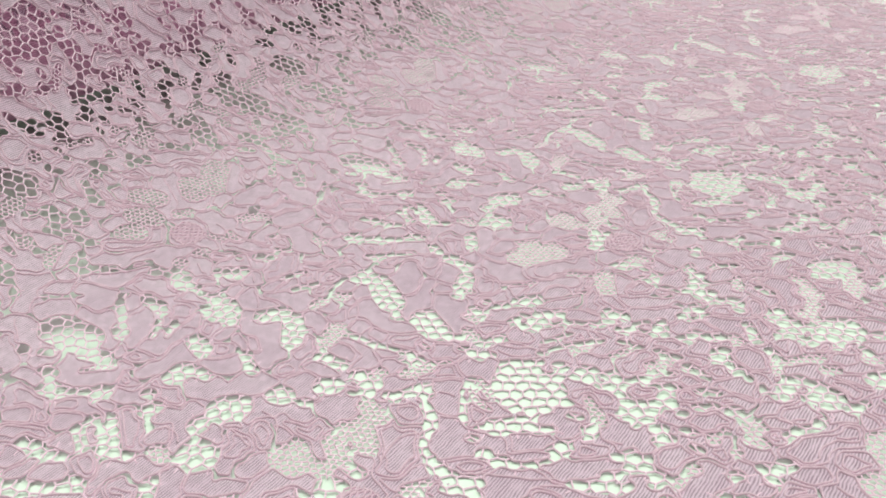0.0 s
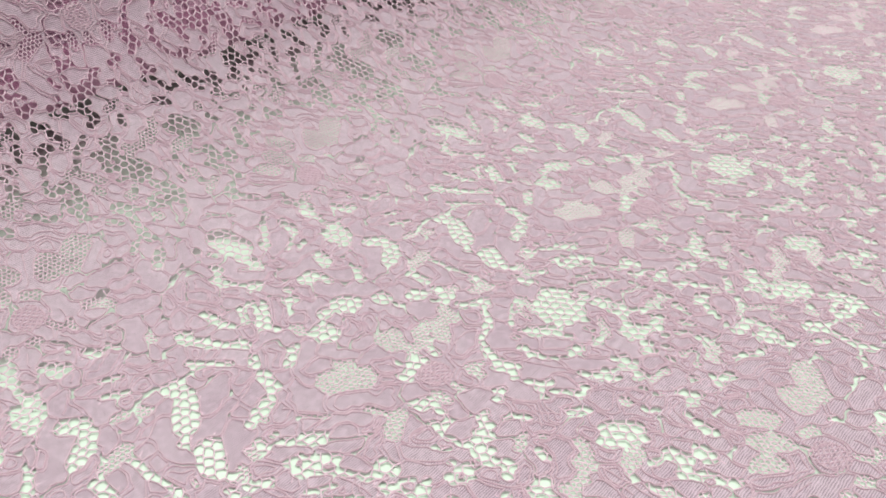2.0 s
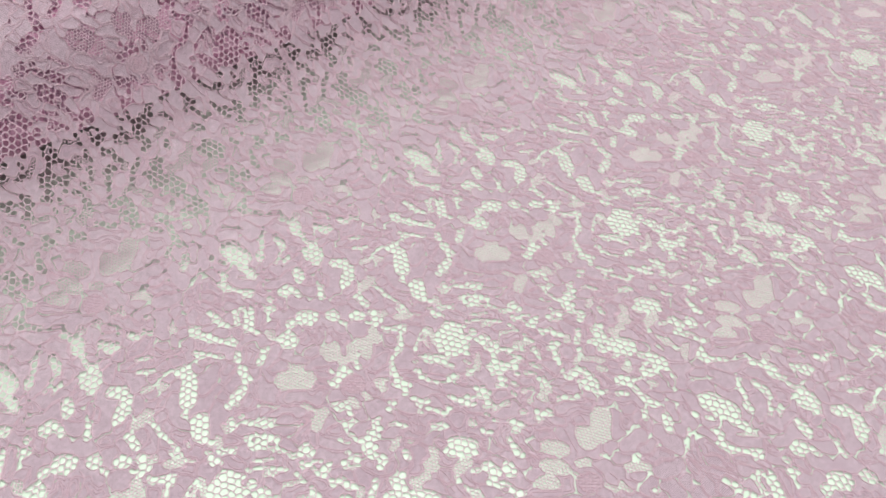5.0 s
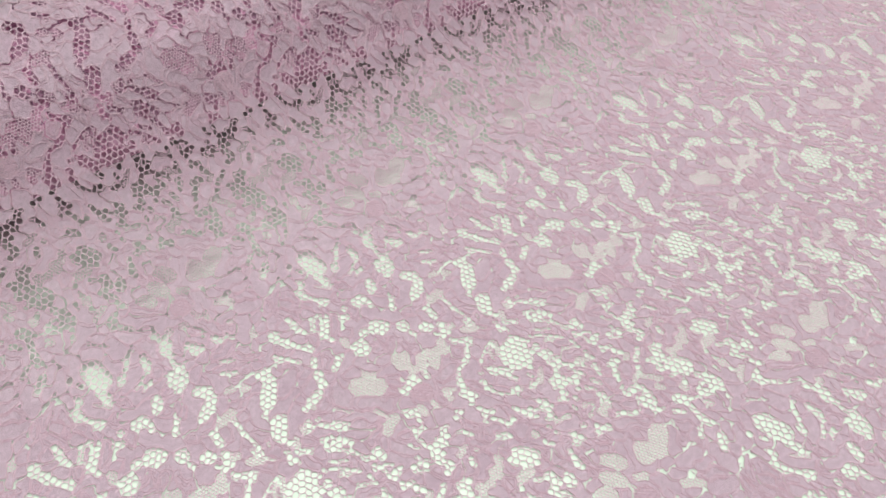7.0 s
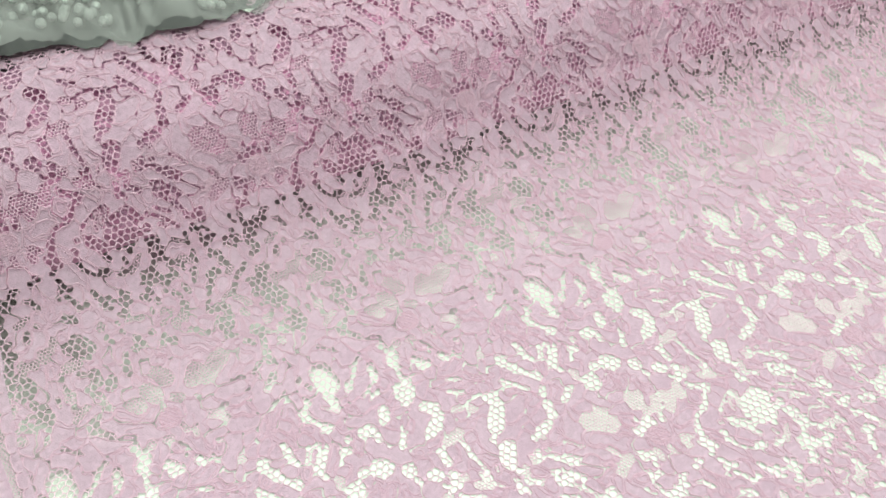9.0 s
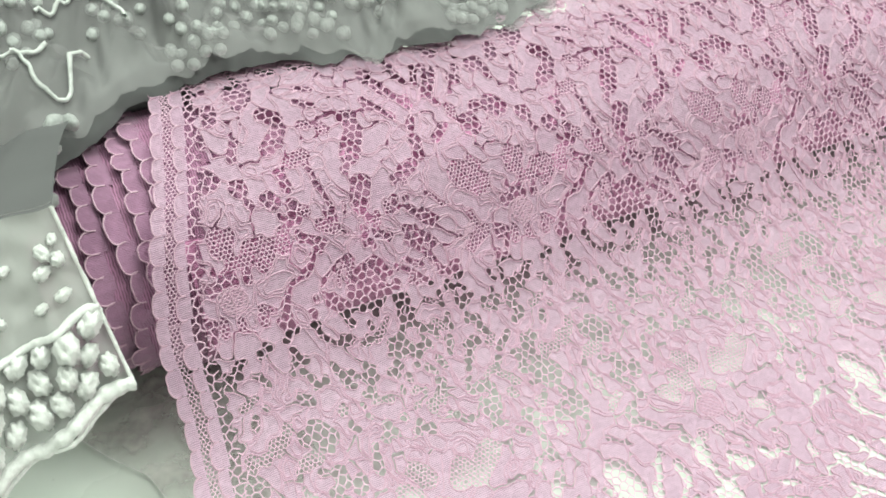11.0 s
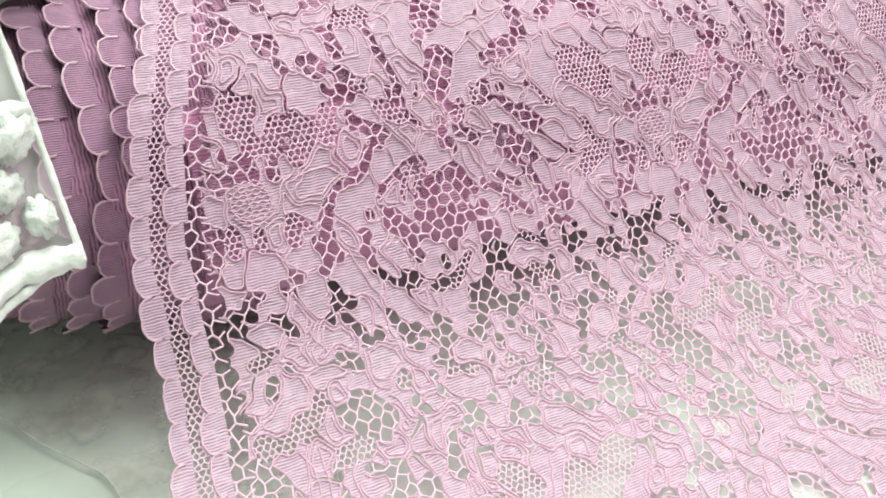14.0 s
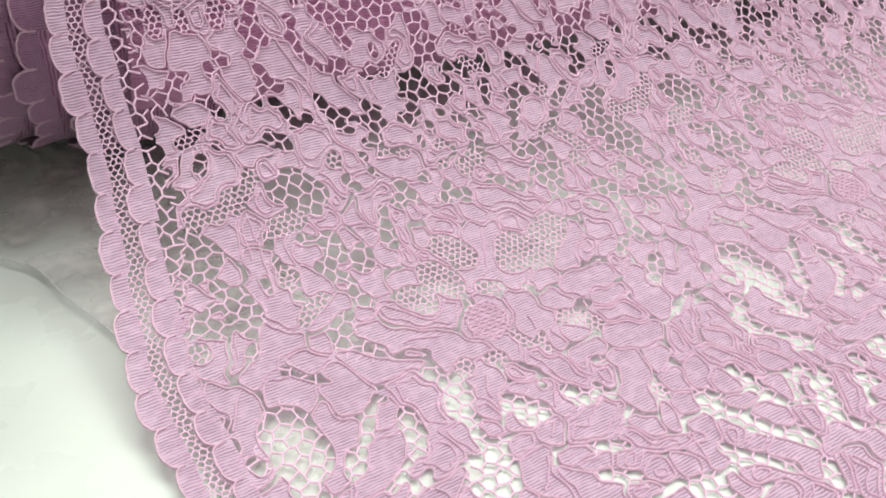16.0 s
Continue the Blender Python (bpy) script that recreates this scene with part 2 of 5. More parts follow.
def lily_band():
    """The repeat's lilies with net-filled petals."""
    gap(103.2, 0.2, 2.8, -85, 3.5, 0.0)
    gap(28.2, 2.2, 4.8, -89, 3.9, 0.0)
    gap(37.2, 2.8, 1.0, -84, 5.4, 0.0)
    gap(21.1, 5.6, 6.0, -122, 2.6, 0.0)
    gap(92.8, 5.8, 9.6, -142, 1.4, 0.0)
    gap(1.5, 5.9, 2.0, -54, 2.7, 0.0)
    gap(38.8, 5.9, 3.4, -65, 4.6, 0.0)
    gap(8.5, 7.1, 7.8, -73, 9.6, 0.0)
    gap(24.7, 9.6, 1.5, -41, 1.9, 0.0)
    gap(103.1, 10.6, 1.2, -83, 2.8, 0.0)
    gap(35.8, 11.1, 0.6, -65, 3.6, 0.0)
    gap(92.0, 15.1, 6.2, -128, 3.7, 0.0)
    gap(33.3, 15.4, 7.1, -23, 0.9, 0.0)
    gap(15.1, 18.2, 7.1, -35, 0.9, 0.0)
    gap(27.1, 20.3, 4.3, -40, 3.0, 0.0)
    gap(63.4, 21.7, 2.0, -21, 1.4, 0.0)
    gap(49.7, 22.1, 1.3, -77, 2.4, 0.0)
    gap(88.6, 23.0, 4.4, -136, 2.4, 0.0)
    gap(22.9, 24.1, 1.2, -95, 4.5, 0.0)
    gap(94.6, 25.4, 3.3, -80, 4.2, 0.0)
    gap(23.4, 27.1, 3.5, -143, 3.6, 0.0)
    gap(6.1, 27.1, 0.9, -109, 2.8, 0.0)
    gap(29.4, 30.5, 1.0, -58, 3.3, 0.0)
    gap(94.5, 32.2, 6.0, -99, 3.2, 0.0)
    gap(28.6, 33.4, 2.6, -105, 2.5, 0.0)
    gap(1.7, 33.6, 0.7, -64, 3.8, 0.0)
    gap(6.2, 34.3, 4.9, -75, 4.1, 0.0)
    gap(89.1, 34.8, 3.5, -35, 3.1, 0.0)
    gap(98.4, 35.8, 0.6, -63, 2.6, 0.0)
    gap(103.7, 36.3, 0.8, -45, 3.4, 0.0)
    gap(27.1, 36.8, 3.1, -35, 2.8, 0.0)
    gap(7.7, 37.1, 4.0, -70, 5.0, 0.0)
    gap(18.1, 37.7, 6.6, -106, 2.1, 0.0)
    gap(2.0, 38.5, 0.9, 5, 2.3, 0.0)
    gap(94.3, 38.6, 2.3, -38, 5.1, 0.0)
    gap(33.1, 39.4, 3.0, -105, 4.5, 0.0)
    gap(84.8, 39.5, 0.6, -26, 2.4, 0.0)
    gap(13.0, 39.5, 3.1, -92, 2.1, 0.0)
    gap(25.2, 40.5, 0.6, 1, 3.7, 0.0)
    gap(81.8, 41.1, 0.6, -38, 2.8, 0.0)
    gap(4.4, 42.5, 0.6, -35, 3.2, 0.0)
    gap(40.7, 43.0, 4.0, -100, 3.5, 0.0)
    gap(102.3, 43.3, 1.0, -110, 2.4, 0.0)
    gap(16.4, 43.5, 2.1, -114, 1.8, 0.0)
    gap(28.5, 43.7, 3.5, -79, 4.7, 0.0)
    gap(80.9, 45.1, 0.8, -66, 3.4, 0.0)
    gap(75.5, 45.4, 0.6, -43, 2.2, 0.0)
    gap(72.6, 46.1, 0.6, -62, 2.8, 0.0)
    gap(85.0, 46.5, 4.0, -100, 4.2, 0.0)
    gap(23.8, 46.7, 1.1, -23, 2.8, 0.0)
    gap(61.1, 46.9, 0.7, -50, 3.6, 0.0)
    gap(41.5, 47.7, 1.4, -109, 2.6, 0.0)
    gap(56.4, 47.8, 0.6, -44, 3.1, 0.0)
    gap(71.0, 47.9, 0.6, -74, 2.5, 0.0)
    gap(100.3, 48.1, 0.6, 3, 2.5, 0.0)
    gap(16.6, 48.7, 2.2, -96, 1.9, 0.0)
    gap(81.3, 48.7, 0.7, -44, 2.8, 0.0)
    gap(68.7, 48.8, 0.6, -43, 2.4, 0.0)
    gap(46.0, 49.1, 0.6, -37, 3.0, 0.0)
    gap(58.4, 49.8, 0.6, -47, 2.9, 0.0)
    gap(2.0, 49.9, 2.4, -49, 9.8, 0.0)
    gap(49.5, 49.9, 0.6, -44, 3.1, 0.0)
    tulle(59.5, 8.1, 4.0, -95, 2.4, 0.0)
    tulle(48.8, 8.8, 1.7, -18, 3.5, 0.0)
    tulle(42.3, 9.5, 1.3, -87, 3.8, 0.0)
    tulle(69.2, 10.4, 6.1, -35, 4.2, 0.0)
    tulle(55.8, 10.7, 3.7, -61, 2.2, 0.0)
    tulle(55.4, 24.6, 3.4, -30, 3.5, 0.0)
    tulle(39.9, 26.8, 3.8, -44, 5.9, 0.0)
    tulle(46.4, 29.5, 4.8, -54, 6.8, 0.0)
    tulle(102.2, 30.0, 1.0, -65, 3.5, 0.0)
    tulle(63.9, 30.6, 3.6, -119, 7.9, 0.0)
    tulle(72.5, 30.9, 8.2, -142, 8.2, 0.0)
    tulle(19.7, 32.1, 5.6, -142, 3.2, 0.0)
    tulle(52.1, 34.8, 4.8, -53, 6.7, 0.0)
    tulle(17.1, 40.4, 2.3, -113, 3.5, 0.0)
    tulle(99.5, 41.6, 0.9, -81, 3.9, 0.0)
    tulle(92.1, 47.7, 2.2, -39, 3.0, 0.0)
    vein(56.6, 0.3, 30.1, -113, 2.8)
    vein(44.0, 2.8, 17.6, -98, -5.7)
    vein(28.2, 17.2, 14.0, -53, -3.0)
    vein(33.3, 18.7, 10.6, -143, -5.2)
    vein(20.3, 19.8, 20.3, -65, -4.5)
    vein(2.3, 21.6, 19.8, -106, 1.3)
    vein(30.0, 26.5, 13.2, 27, -1.7)
    vein(56.2, 28.0, 22.2, -117, 1.0)
    vein(49.3, 30.5, 22.0, -97, 3.2)
    vein(2.3, 31.7, 16.5, -96, -3.6)
    vein(59.9, 32.6, 17.2, -110, -2.8)
    vein(75.6, 36.3, 12.2, -64, 0.4)
    vein(14.1, 40.3, 29.3, -96, 1.4)
    vein(28.5, 40.7, 24.1, -90, 0.6)
    vein(17.1, 41.9, 26.5, -105, 2.4)
    vein(87.6, 45.9, 11.9, -86, 6.3)


def sprig_band():
    """The repeat's sprigs and small blossoms."""
    gap(28.1, 52.1, 0.7, -60, 2.7, 0.0)
    gap(47.8, 52.6, 1.1, -82, 3.4, 0.0)
    gap(84.1, 52.7, 3.8, -23, 3.9, 0.0)
    gap(99.6, 53.2, 2.1, -14, 3.4, 0.0)
    gap(78.9, 53.2, 1.1, -43, 3.5, 0.0)
    gap(54.1, 53.3, 1.1, -48, 2.6, 0.0)
    gap(38.5, 55.2, 0.6, -36, 2.1, 0.0)
    gap(25.0, 56.0, 6.0, -26, 3.9, 0.0)
    gap(69.0, 56.4, 0.6, -72, 3.2, 0.0)
    gap(99.9, 56.8, 0.7, -3, 3.2, 0.0)
    gap(36.9, 56.9, 0.7, -94, 2.6, 0.0)
    gap(79.3, 57.1, 1.9, 26, 1.8, 0.0)
    gap(43.5, 57.4, 0.6, -47, 2.1, 0.0)
    gap(27.9, 58.2, 6.8, -50, 4.8, 0.0)
    gap(22.0, 58.3, 1.2, -93, 4.8, 0.0)
    gap(91.8, 58.9, 1.6, -120, 2.4, 0.0)
    gap(70.4, 59.4, 0.6, -72, 3.2, 0.0)
    gap(98.7, 59.7, 0.8, 13, 3.1, 0.0)
    gap(80.7, 60.0, 0.8, 10, 2.3, 0.0)
    gap(103.9, 60.1, 4.4, -103, 5.2, 0.0)
    gap(42.8, 61.3, 0.6, -63, 2.0, 0.0)
    gap(57.0, 61.6, 1.5, -101, 2.5, 0.0)
    gap(2.4, 62.4, 0.9, -3, 3.9, 0.0)
    gap(69.6, 63.1, 0.6, -59, 2.3, 0.0)
    gap(82.3, 63.2, 0.7, -43, 3.4, 0.0)
    gap(44.8, 64.1, 0.6, -47, 2.4, 0.0)
    gap(60.5, 64.3, 0.6, -91, 3.1, 0.0)
    gap(73.2, 64.4, 0.6, -71, 2.6, 0.0)
    gap(96.3, 64.8, 5.8, -141, 2.9, 0.0)
    gap(67.7, 64.9, 0.6, -78, 2.9, 0.0)
    gap(47.7, 66.3, 5.6, -105, 3.0, 0.0)
    gap(72.4, 66.8, 0.6, -46, 2.6, 0.0)
    gap(84.2, 67.0, 1.0, -73, 3.9, 0.0)
    gap(64.3, 67.0, 0.6, -15, 2.6, 0.0)
    gap(55.9, 67.4, 2.4, -51, 3.1, 0.0)
    gap(9.1, 67.5, 2.4, -109, 3.0, 0.0)
    gap(77.1, 67.8, 0.7, -75, 2.4, 0.0)
    gap(86.8, 68.2, 1.0, -43, 3.7, 0.0)
    gap(49.4, 68.2, 1.3, -32, 2.7, 0.0)
    gap(27.1, 68.3, 1.7, -71, 2.8, 0.0)
    gap(41.2, 68.4, 2.2, -25, 2.5, 0.0)
    gap(58.1, 69.3, 1.5, -52, 3.0, 0.0)
    gap(46.3, 69.4, 0.6, -49, 2.6, 0.0)
    gap(103.4, 69.7, 0.7, -82, 3.3, 0.0)
    gap(65.5, 70.1, 0.6, -45, 2.8, 0.0)
    gap(78.2, 70.6, 2.0, -108, 3.1, 0.0)
    gap(24.7, 70.8, 0.9, -50, 2.5, 0.0)
    gap(77.4, 70.8, 0.6, -61, 2.3, 0.0)
    gap(90.7, 70.9, 1.0, -39, 4.0, 0.0)
    gap(13.6, 70.9, 0.6, -65, 2.2, 0.0)
    gap(50.2, 71.1, 0.8, -34, 2.5, 0.0)
    gap(30.9, 71.6, 1.0, -15, 2.2, 0.0)
    gap(62.1, 71.7, 0.8, -14, 2.3, 0.0)
    gap(1.4, 71.7, 1.9, -107, 3.4, 0.0)
    gap(43.1, 71.7, 1.5, -60, 2.4, 0.0)
    gap(67.7, 71.7, 0.7, -117, 3.7, 0.0)
    gap(71.0, 71.8, 0.6, -44, 2.8, 0.0)
    gap(39.9, 72.0, 2.0, -73, 3.3, 0.0)
    gap(59.2, 72.2, 0.6, -50, 2.5, 0.0)
    gap(70.2, 72.4, 0.6, -63, 2.6, 0.0)
    gap(47.7, 72.5, 0.6, -52, 2.5, 0.0)
    gap(34.2, 72.8, 1.1, -72, 2.6, 0.0)
    gap(57.0, 73.2, 0.6, 6, 2.3, 0.0)
    gap(74.4, 73.6, 1.1, -51, 2.3, 0.0)
    gap(63.5, 74.1, 2.7, -43, 4.2, 0.0)
    gap(70.2, 74.2, 0.6, -55, 2.6, 0.0)
    gap(30.0, 74.2, 0.6, -63, 3.0, 0.0)
    gap(0.0, 74.4, 1.7, -29, 2.6, 0.0)
    gap(90.0, 74.5, 0.7, -77, 3.6, 0.0)
    gap(79.9, 75.1, 0.6, -94, 3.0, 0.0)
    gap(38.0, 75.3, 1.8, -72, 2.6, 0.0)
    gap(58.8, 75.8, 0.9, -54, 3.7, 0.0)
    gap(87.1, 75.8, 0.7, -76, 3.3, 0.0)
    gap(97.8, 75.8, 0.6, -47, 2.1, 0.0)
    gap(104.3, 76.2, 0.6, -47, 2.4, 0.0)
    gap(95.7, 76.3, 0.6, -30, 1.8, 0.0)
    gap(68.8, 76.4, 0.6, -42, 2.2, 0.0)
    gap(28.1, 76.9, 1.2, -63, 2.7, 0.0)
    gap(72.0, 76.9, 5.1, -37, 2.8, 0.0)
    gap(61.2, 77.2, 0.6, -53, 2.2, 0.0)
    gap(2.2, 77.5, 0.7, -55, 3.1, 0.0)
    gap(94.1, 77.5, 0.6, -41, 2.0, 0.0)
    gap(16.2, 77.6, 1.1, -77, 2.8, 0.0)
    gap(24.7, 77.9, 1.1, -73, 2.1, 0.0)
    gap(98.8, 77.9, 0.6, -25, 2.4, 0.0)
    gap(63.5, 78.3, 0.8, -36, 2.4, 0.0)
    gap(103.8, 78.5, 2.1, -90, 2.9, 0.0)
    gap(80.2, 78.5, 0.8, -99, 2.7, 0.0)
    gap(100.5, 78.8, 0.9, -40, 2.0, 0.0)
    gap(49.9, 79.0, 3.1, -14, 1.4, 0.0)
    gap(97.6, 79.4, 0.6, -68, 2.1, 0.0)
    gap(95.0, 79.7, 0.6, -67, 2.5, 0.0)
    gap(0.6, 79.7, 2.3, -34, 2.5, 0.0)
    gap(64.5, 80.4, 0.7, -67, 3.1, 0.0)
    gap(51.7, 80.4, 1.2, -81, 2.1, 0.0)
    gap(67.3, 80.4, 0.7, -69, 3.3, 0.0)
    gap(14.4, 80.4, 0.6, -69, 2.5, 0.0)
    gap(86.0, 80.5, 0.6, -62, 2.4, 0.0)
    gap(29.5, 80.5, 0.7, -50, 3.1, 0.0)
    gap(4.9, 80.5, 1.0, -85, 2.1, 0.0)
    gap(44.4, 80.9, 2.2, -27, 1.6, 0.0)
    gap(5.0, 80.9, 1.9, -16, 2.7, 0.0)
    gap(26.3, 81.0, 0.7, 12, 2.7, 0.0)
    gap(12.5, 81.5, 0.6, -92, 1.6, 0.0)
    gap(3.4, 81.5, 0.7, -82, 2.4, 0.0)
    gap(88.3, 81.7, 0.6, -69, 3.1, 0.0)
    gap(98.2, 81.9, 0.6, -21, 1.9, 0.0)
    gap(41.2, 82.1, 2.1, -20, 1.6, 0.0)
    gap(1.5, 82.3, 1.5, -77, 2.4, 0.0)
    gap(2.7, 82.4, 0.6, -79, 2.2, 0.0)
    gap(91.0, 82.8, 0.6, -79, 2.0, 0.0)
    gap(45.0, 82.8, 3.8, -28, 1.9, 0.0)
    gap(79.6, 83.0, 0.8, -96, 1.9, 0.0)
    gap(8.3, 83.1, 1.0, -45, 3.1, 0.0)
    gap(104.1, 83.3, 1.4, -68, 2.5, 0.0)
    gap(64.2, 83.4, 0.7, -36, 2.9, 0.0)
    gap(5.1, 83.7, 1.2, -28, 2.7, 0.0)
    gap(27.0, 83.9, 1.2, -59, 2.9, 0.0)
    gap(68.2, 84.0, 1.3, -38, 3.0, 0.0)
    gap(53.4, 84.2, 1.7, -79, 2.5, 0.0)
    gap(38.5, 84.3, 1.0, -50, 1.7, 0.0)
    gap(85.1, 84.3, 4.9, -80, 2.0, 0.0)
    gap(8.5, 84.8, 0.9, -34, 2.6, 0.0)
    tulle(21.5, 51.4, 4.0, -170, 4.6, 0.0)
    tulle(92.7, 53.0, 7.0, -46, 3.2, 0.0)
    tulle(64.1, 53.2, 1.0, -80, 4.0, 0.0)
    tulle(67.7, 54.6, 0.9, -38, 4.0, 0.0)
    tulle(59.7, 55.2, 0.7, 7, 2.5, 0.0)
    tulle(8.7, 56.4, 0.8, -75, 3.7, 0.0)
    tulle(87.0, 56.7, 3.0, 39, 2.1, 0.0)
    tulle(4.8, 57.1, 1.1, -73, 4.7, 0.0)
    tulle(64.0, 58.9, 0.7, 39, 2.1, 0.0)
    tulle(12.8, 58.9, 1.4, -96, 5.3, 0.0)
    tulle(60.7, 59.8, 1.3, 16, 2.8, 0.0)
    tulle(51.6, 59.9, 0.7, -16, 2.8, 0.0)
    tulle(47.6, 60.6, 2.2, 1, 2.0, 0.0)
    tulle(16.9, 61.6, 3.8, -115, 3.4, 0.0)
    tulle(36.1, 61.9, 1.5, 56, 3.0, 0.0)
    tulle(92.4, 66.6, 2.6, 36, 2.8, 0.0)
    tulle(7.5, 73.2, 1.7, 3, 2.5, 0.0)
    tulle(10.4, 74.5, 2.1, 20, 2.1, 0.0)
    tulle(76.3, 77.3, 3.4, -38, 3.4, 0.0)
    tulle(57.0, 81.5, 7.8, -131, 2.4, 0.0)
    vein(12.2, 50.9, 17.0, -74, 4.5)
    vein(93.0, 52.5, 27.2, -87, -7.1)
    vein(97.0, 53.0, 27.3, -89, -7.0)
    vein(71.4, 53.4, 19.7, -117, -6.6)
    vein(70.9, 55.6, 24.0, -80, -4.6)
    vein(96.4, 57.2, 12.9, 27, -3.2)
    vein(74.4, 60.3, 18.9, -93, -5.9)
    vein(26.2, 63.0, 11.3, -98, -4.9)
    vein(68.8, 69.3, 13.9, -113, 3.1)
    vein(23.3, 70.4, 14.8, -47, -1.6)
    vein(46.8, 72.7, 14.4, -96, 3.1)
    vein(50.8, 75.7, 15.1, -75, 2.2)
    vein(18.7, 76.8, 16.9, -114, 2.9)
    vein(36.5, 76.9, 11.6, -75, 2.2)
    vein(35.3, 82.4, 18.3, -63, -0.5)


def rosette_band():
    """The repeat's rosettes and tulips."""
    gap(100.5, 85.6, 2.0, -43, 2.0, 0.0)
    gap(10.4, 86.1, 1.8, -1, 2.7, 0.0)
    gap(88.1, 86.1, 2.9, -33, 1.6, 0.0)
    gap(64.8, 86.3, 0.6, -36, 2.7, 0.0)
    gap(79.5, 86.5, 0.7, -74, 2.3, 0.0)
    gap(36.4, 86.6, 1.7, -60, 2.3, 0.0)
    gap(16.3, 86.7, 1.5, -84, 2.3, 0.0)
    gap(103.8, 86.9, 0.6, -66, 2.4, 0.0)
    gap(47.1, 87.1, 2.7, -47, 2.6, 0.0)
    gap(55.7, 87.5, 1.4, -47, 2.4, 0.0)
    gap(99.4, 87.7, 0.6, -47, 1.9, 0.0)
    gap(19.6, 88.2, 1.4, -25, 3.0, 0.0)
    gap(83.4, 88.2, 0.8, -70, 3.3, 0.0)
    gap(67.4, 88.3, 1.4, -70, 3.6, 0.0)
    gap(25.8, 88.4, 1.7, 3, 2.2, 0.0)
    gap(64.8, 89.2, 0.7, -42, 3.4, 0.0)
    gap(35.9, 89.9, 1.4, -51, 2.9, 0.0)
    gap(45.5, 90.1, 1.9, -57, 2.1, 0.0)
    gap(104.2, 90.5, 1.1, -26, 1.8, 0.0)
    gap(51.9, 90.6, 2.2, -36, 3.8, 0.0)
    gap(29.3, 91.0, 2.4, -94, 2.3, 0.0)
    gap(3.0, 91.2, 0.9, -76, 2.0, 0.0)
    gap(77.3, 91.2, 1.5, -47, 2.1, 0.0)
    gap(26.7, 91.8, 1.5, -95, 2.9, 0.0)
    gap(88.1, 92.2, 3.7, -88, 3.6, 0.0)
    gap(0.4, 92.5, 1.9, -78, 2.7, 0.0)
    gap(84.6, 92.6, 0.8, -91, 2.8, 0.0)
    gap(62.0, 93.1, 0.9, -67, 3.1, 0.0)
    gap(43.1, 93.3, 3.0, -48, 1.8, 0.0)
    gap(82.4, 93.3, 0.6, -92, 2.4, 0.0)
    gap(36.2, 93.5, 0.7, -61, 3.0, 0.0)
    gap(74.7, 93.7, 3.1, -51, 1.8, 0.0)
    gap(25.0, 93.7, 1.7, -80, 2.3, 0.0)
    gap(46.2, 93.8, 8.0, -55, 2.5, 0.0)
    gap(65.7, 94.0, 0.6, -76, 3.4, 0.0)
    gap(4.4, 94.3, 1.0, -42, 2.2, 0.0)
    gap(41.9, 94.4, 0.8, -51, 2.0, 0.0)
    gap(52.6, 95.3, 1.8, -56, 7.5, 0.0)
    gap(28.2, 95.4, 1.2, -42, 2.7, 0.0)
    gap(58.2, 96.5, 8.8, -108, 9.0, 0.0)
    gap(4.9, 96.7, 1.0, -87, 2.3, 0.0)
    gap(81.1, 96.8, 3.6, -46, 1.6, 0.0)
    gap(70.7, 97.0, 3.2, -33, 1.8, 0.0)
    gap(41.7, 97.3, 1.3, -75, 2.2, 0.0)
    gap(38.1, 97.4, 1.1, -77, 2.4, 0.0)
    gap(81.0, 98.1, 1.2, -61, 1.9, 0.0)
    gap(28.5, 98.4, 0.7, -66, 3.2, 0.0)
    gap(64.2, 98.6, 0.9, -54, 3.4, 0.0)
    gap(67.3, 98.7, 1.5, -78, 2.0, 0.0)
    gap(73.9, 98.8, 6.4, -33, 1.8, 0.0)
    gap(63.7, 99.0, 1.5, -78, 2.9, 0.0)
    gap(5.5, 99.7, 1.6, -94, 2.1, 0.0)
    gap(2.2, 99.9, 3.2, -88, 2.9, 0.0)
    gap(55.7, 100.6, 1.6, -134, 6.1, 0.0)
    gap(78.9, 100.6, 2.2, -47, 2.2, 0.0)
    gap(29.7, 100.8, 1.5, 8, 1.8, 0.0)
    gap(4.1, 101.2, 0.6, -79, 2.1, 0.0)
    gap(42.5, 101.8, 2.8, 42, 1.7, 0.0)
    gap(30.8, 102.7, 2.6, -126, 1.8, 0.0)
    gap(76.6, 103.3, 2.1, -57, 2.9, 0.0)
    gap(90.3, 103.7, 6.0, -32, 1.1, 0.0)
    gap(45.6, 104.5, 3.5, 39, 1.4, 0.0)
    gap(79.9, 104.9, 5.8, -41, 3.6, 0.0)
    gap(33.7, 104.9, 0.7, -144, 2.1, 0.0)
    gap(74.0, 105.9, 1.7, -55, 3.1, 0.0)
    gap(37.4, 106.2, 2.2, -145, 3.0, 0.0)
    gap(50.4, 106.8, 4.8, 7, 1.6, 0.0)
    gap(86.1, 106.9, 3.2, -40, 1.2, 0.0)
    gap(61.3, 108.4, 2.0, -74, 1.8, 0.0)
    gap(83.0, 109.3, 1.6, -60, 2.0, 0.0)
    gap(40.2, 109.4, 2.2, -123, 2.6, 0.0)
    gap(7.2, 109.5, 2.0, -67, 3.0, 0.0)
    gap(67.0, 109.5, 1.6, -9, 2.3, 0.0)
    gap(66.6, 109.7, 1.9, -63, 2.6, 0.0)
    gap(9.5, 109.9, 1.3, -79, 2.5, 0.0)
    gap(76.6, 109.9, 0.6, -9, 2.5, 0.0)
    gap(59.0, 110.2, 2.7, -97, 2.5, 0.0)
    gap(74.1, 110.3, 0.6, -9, 2.9, 0.0)
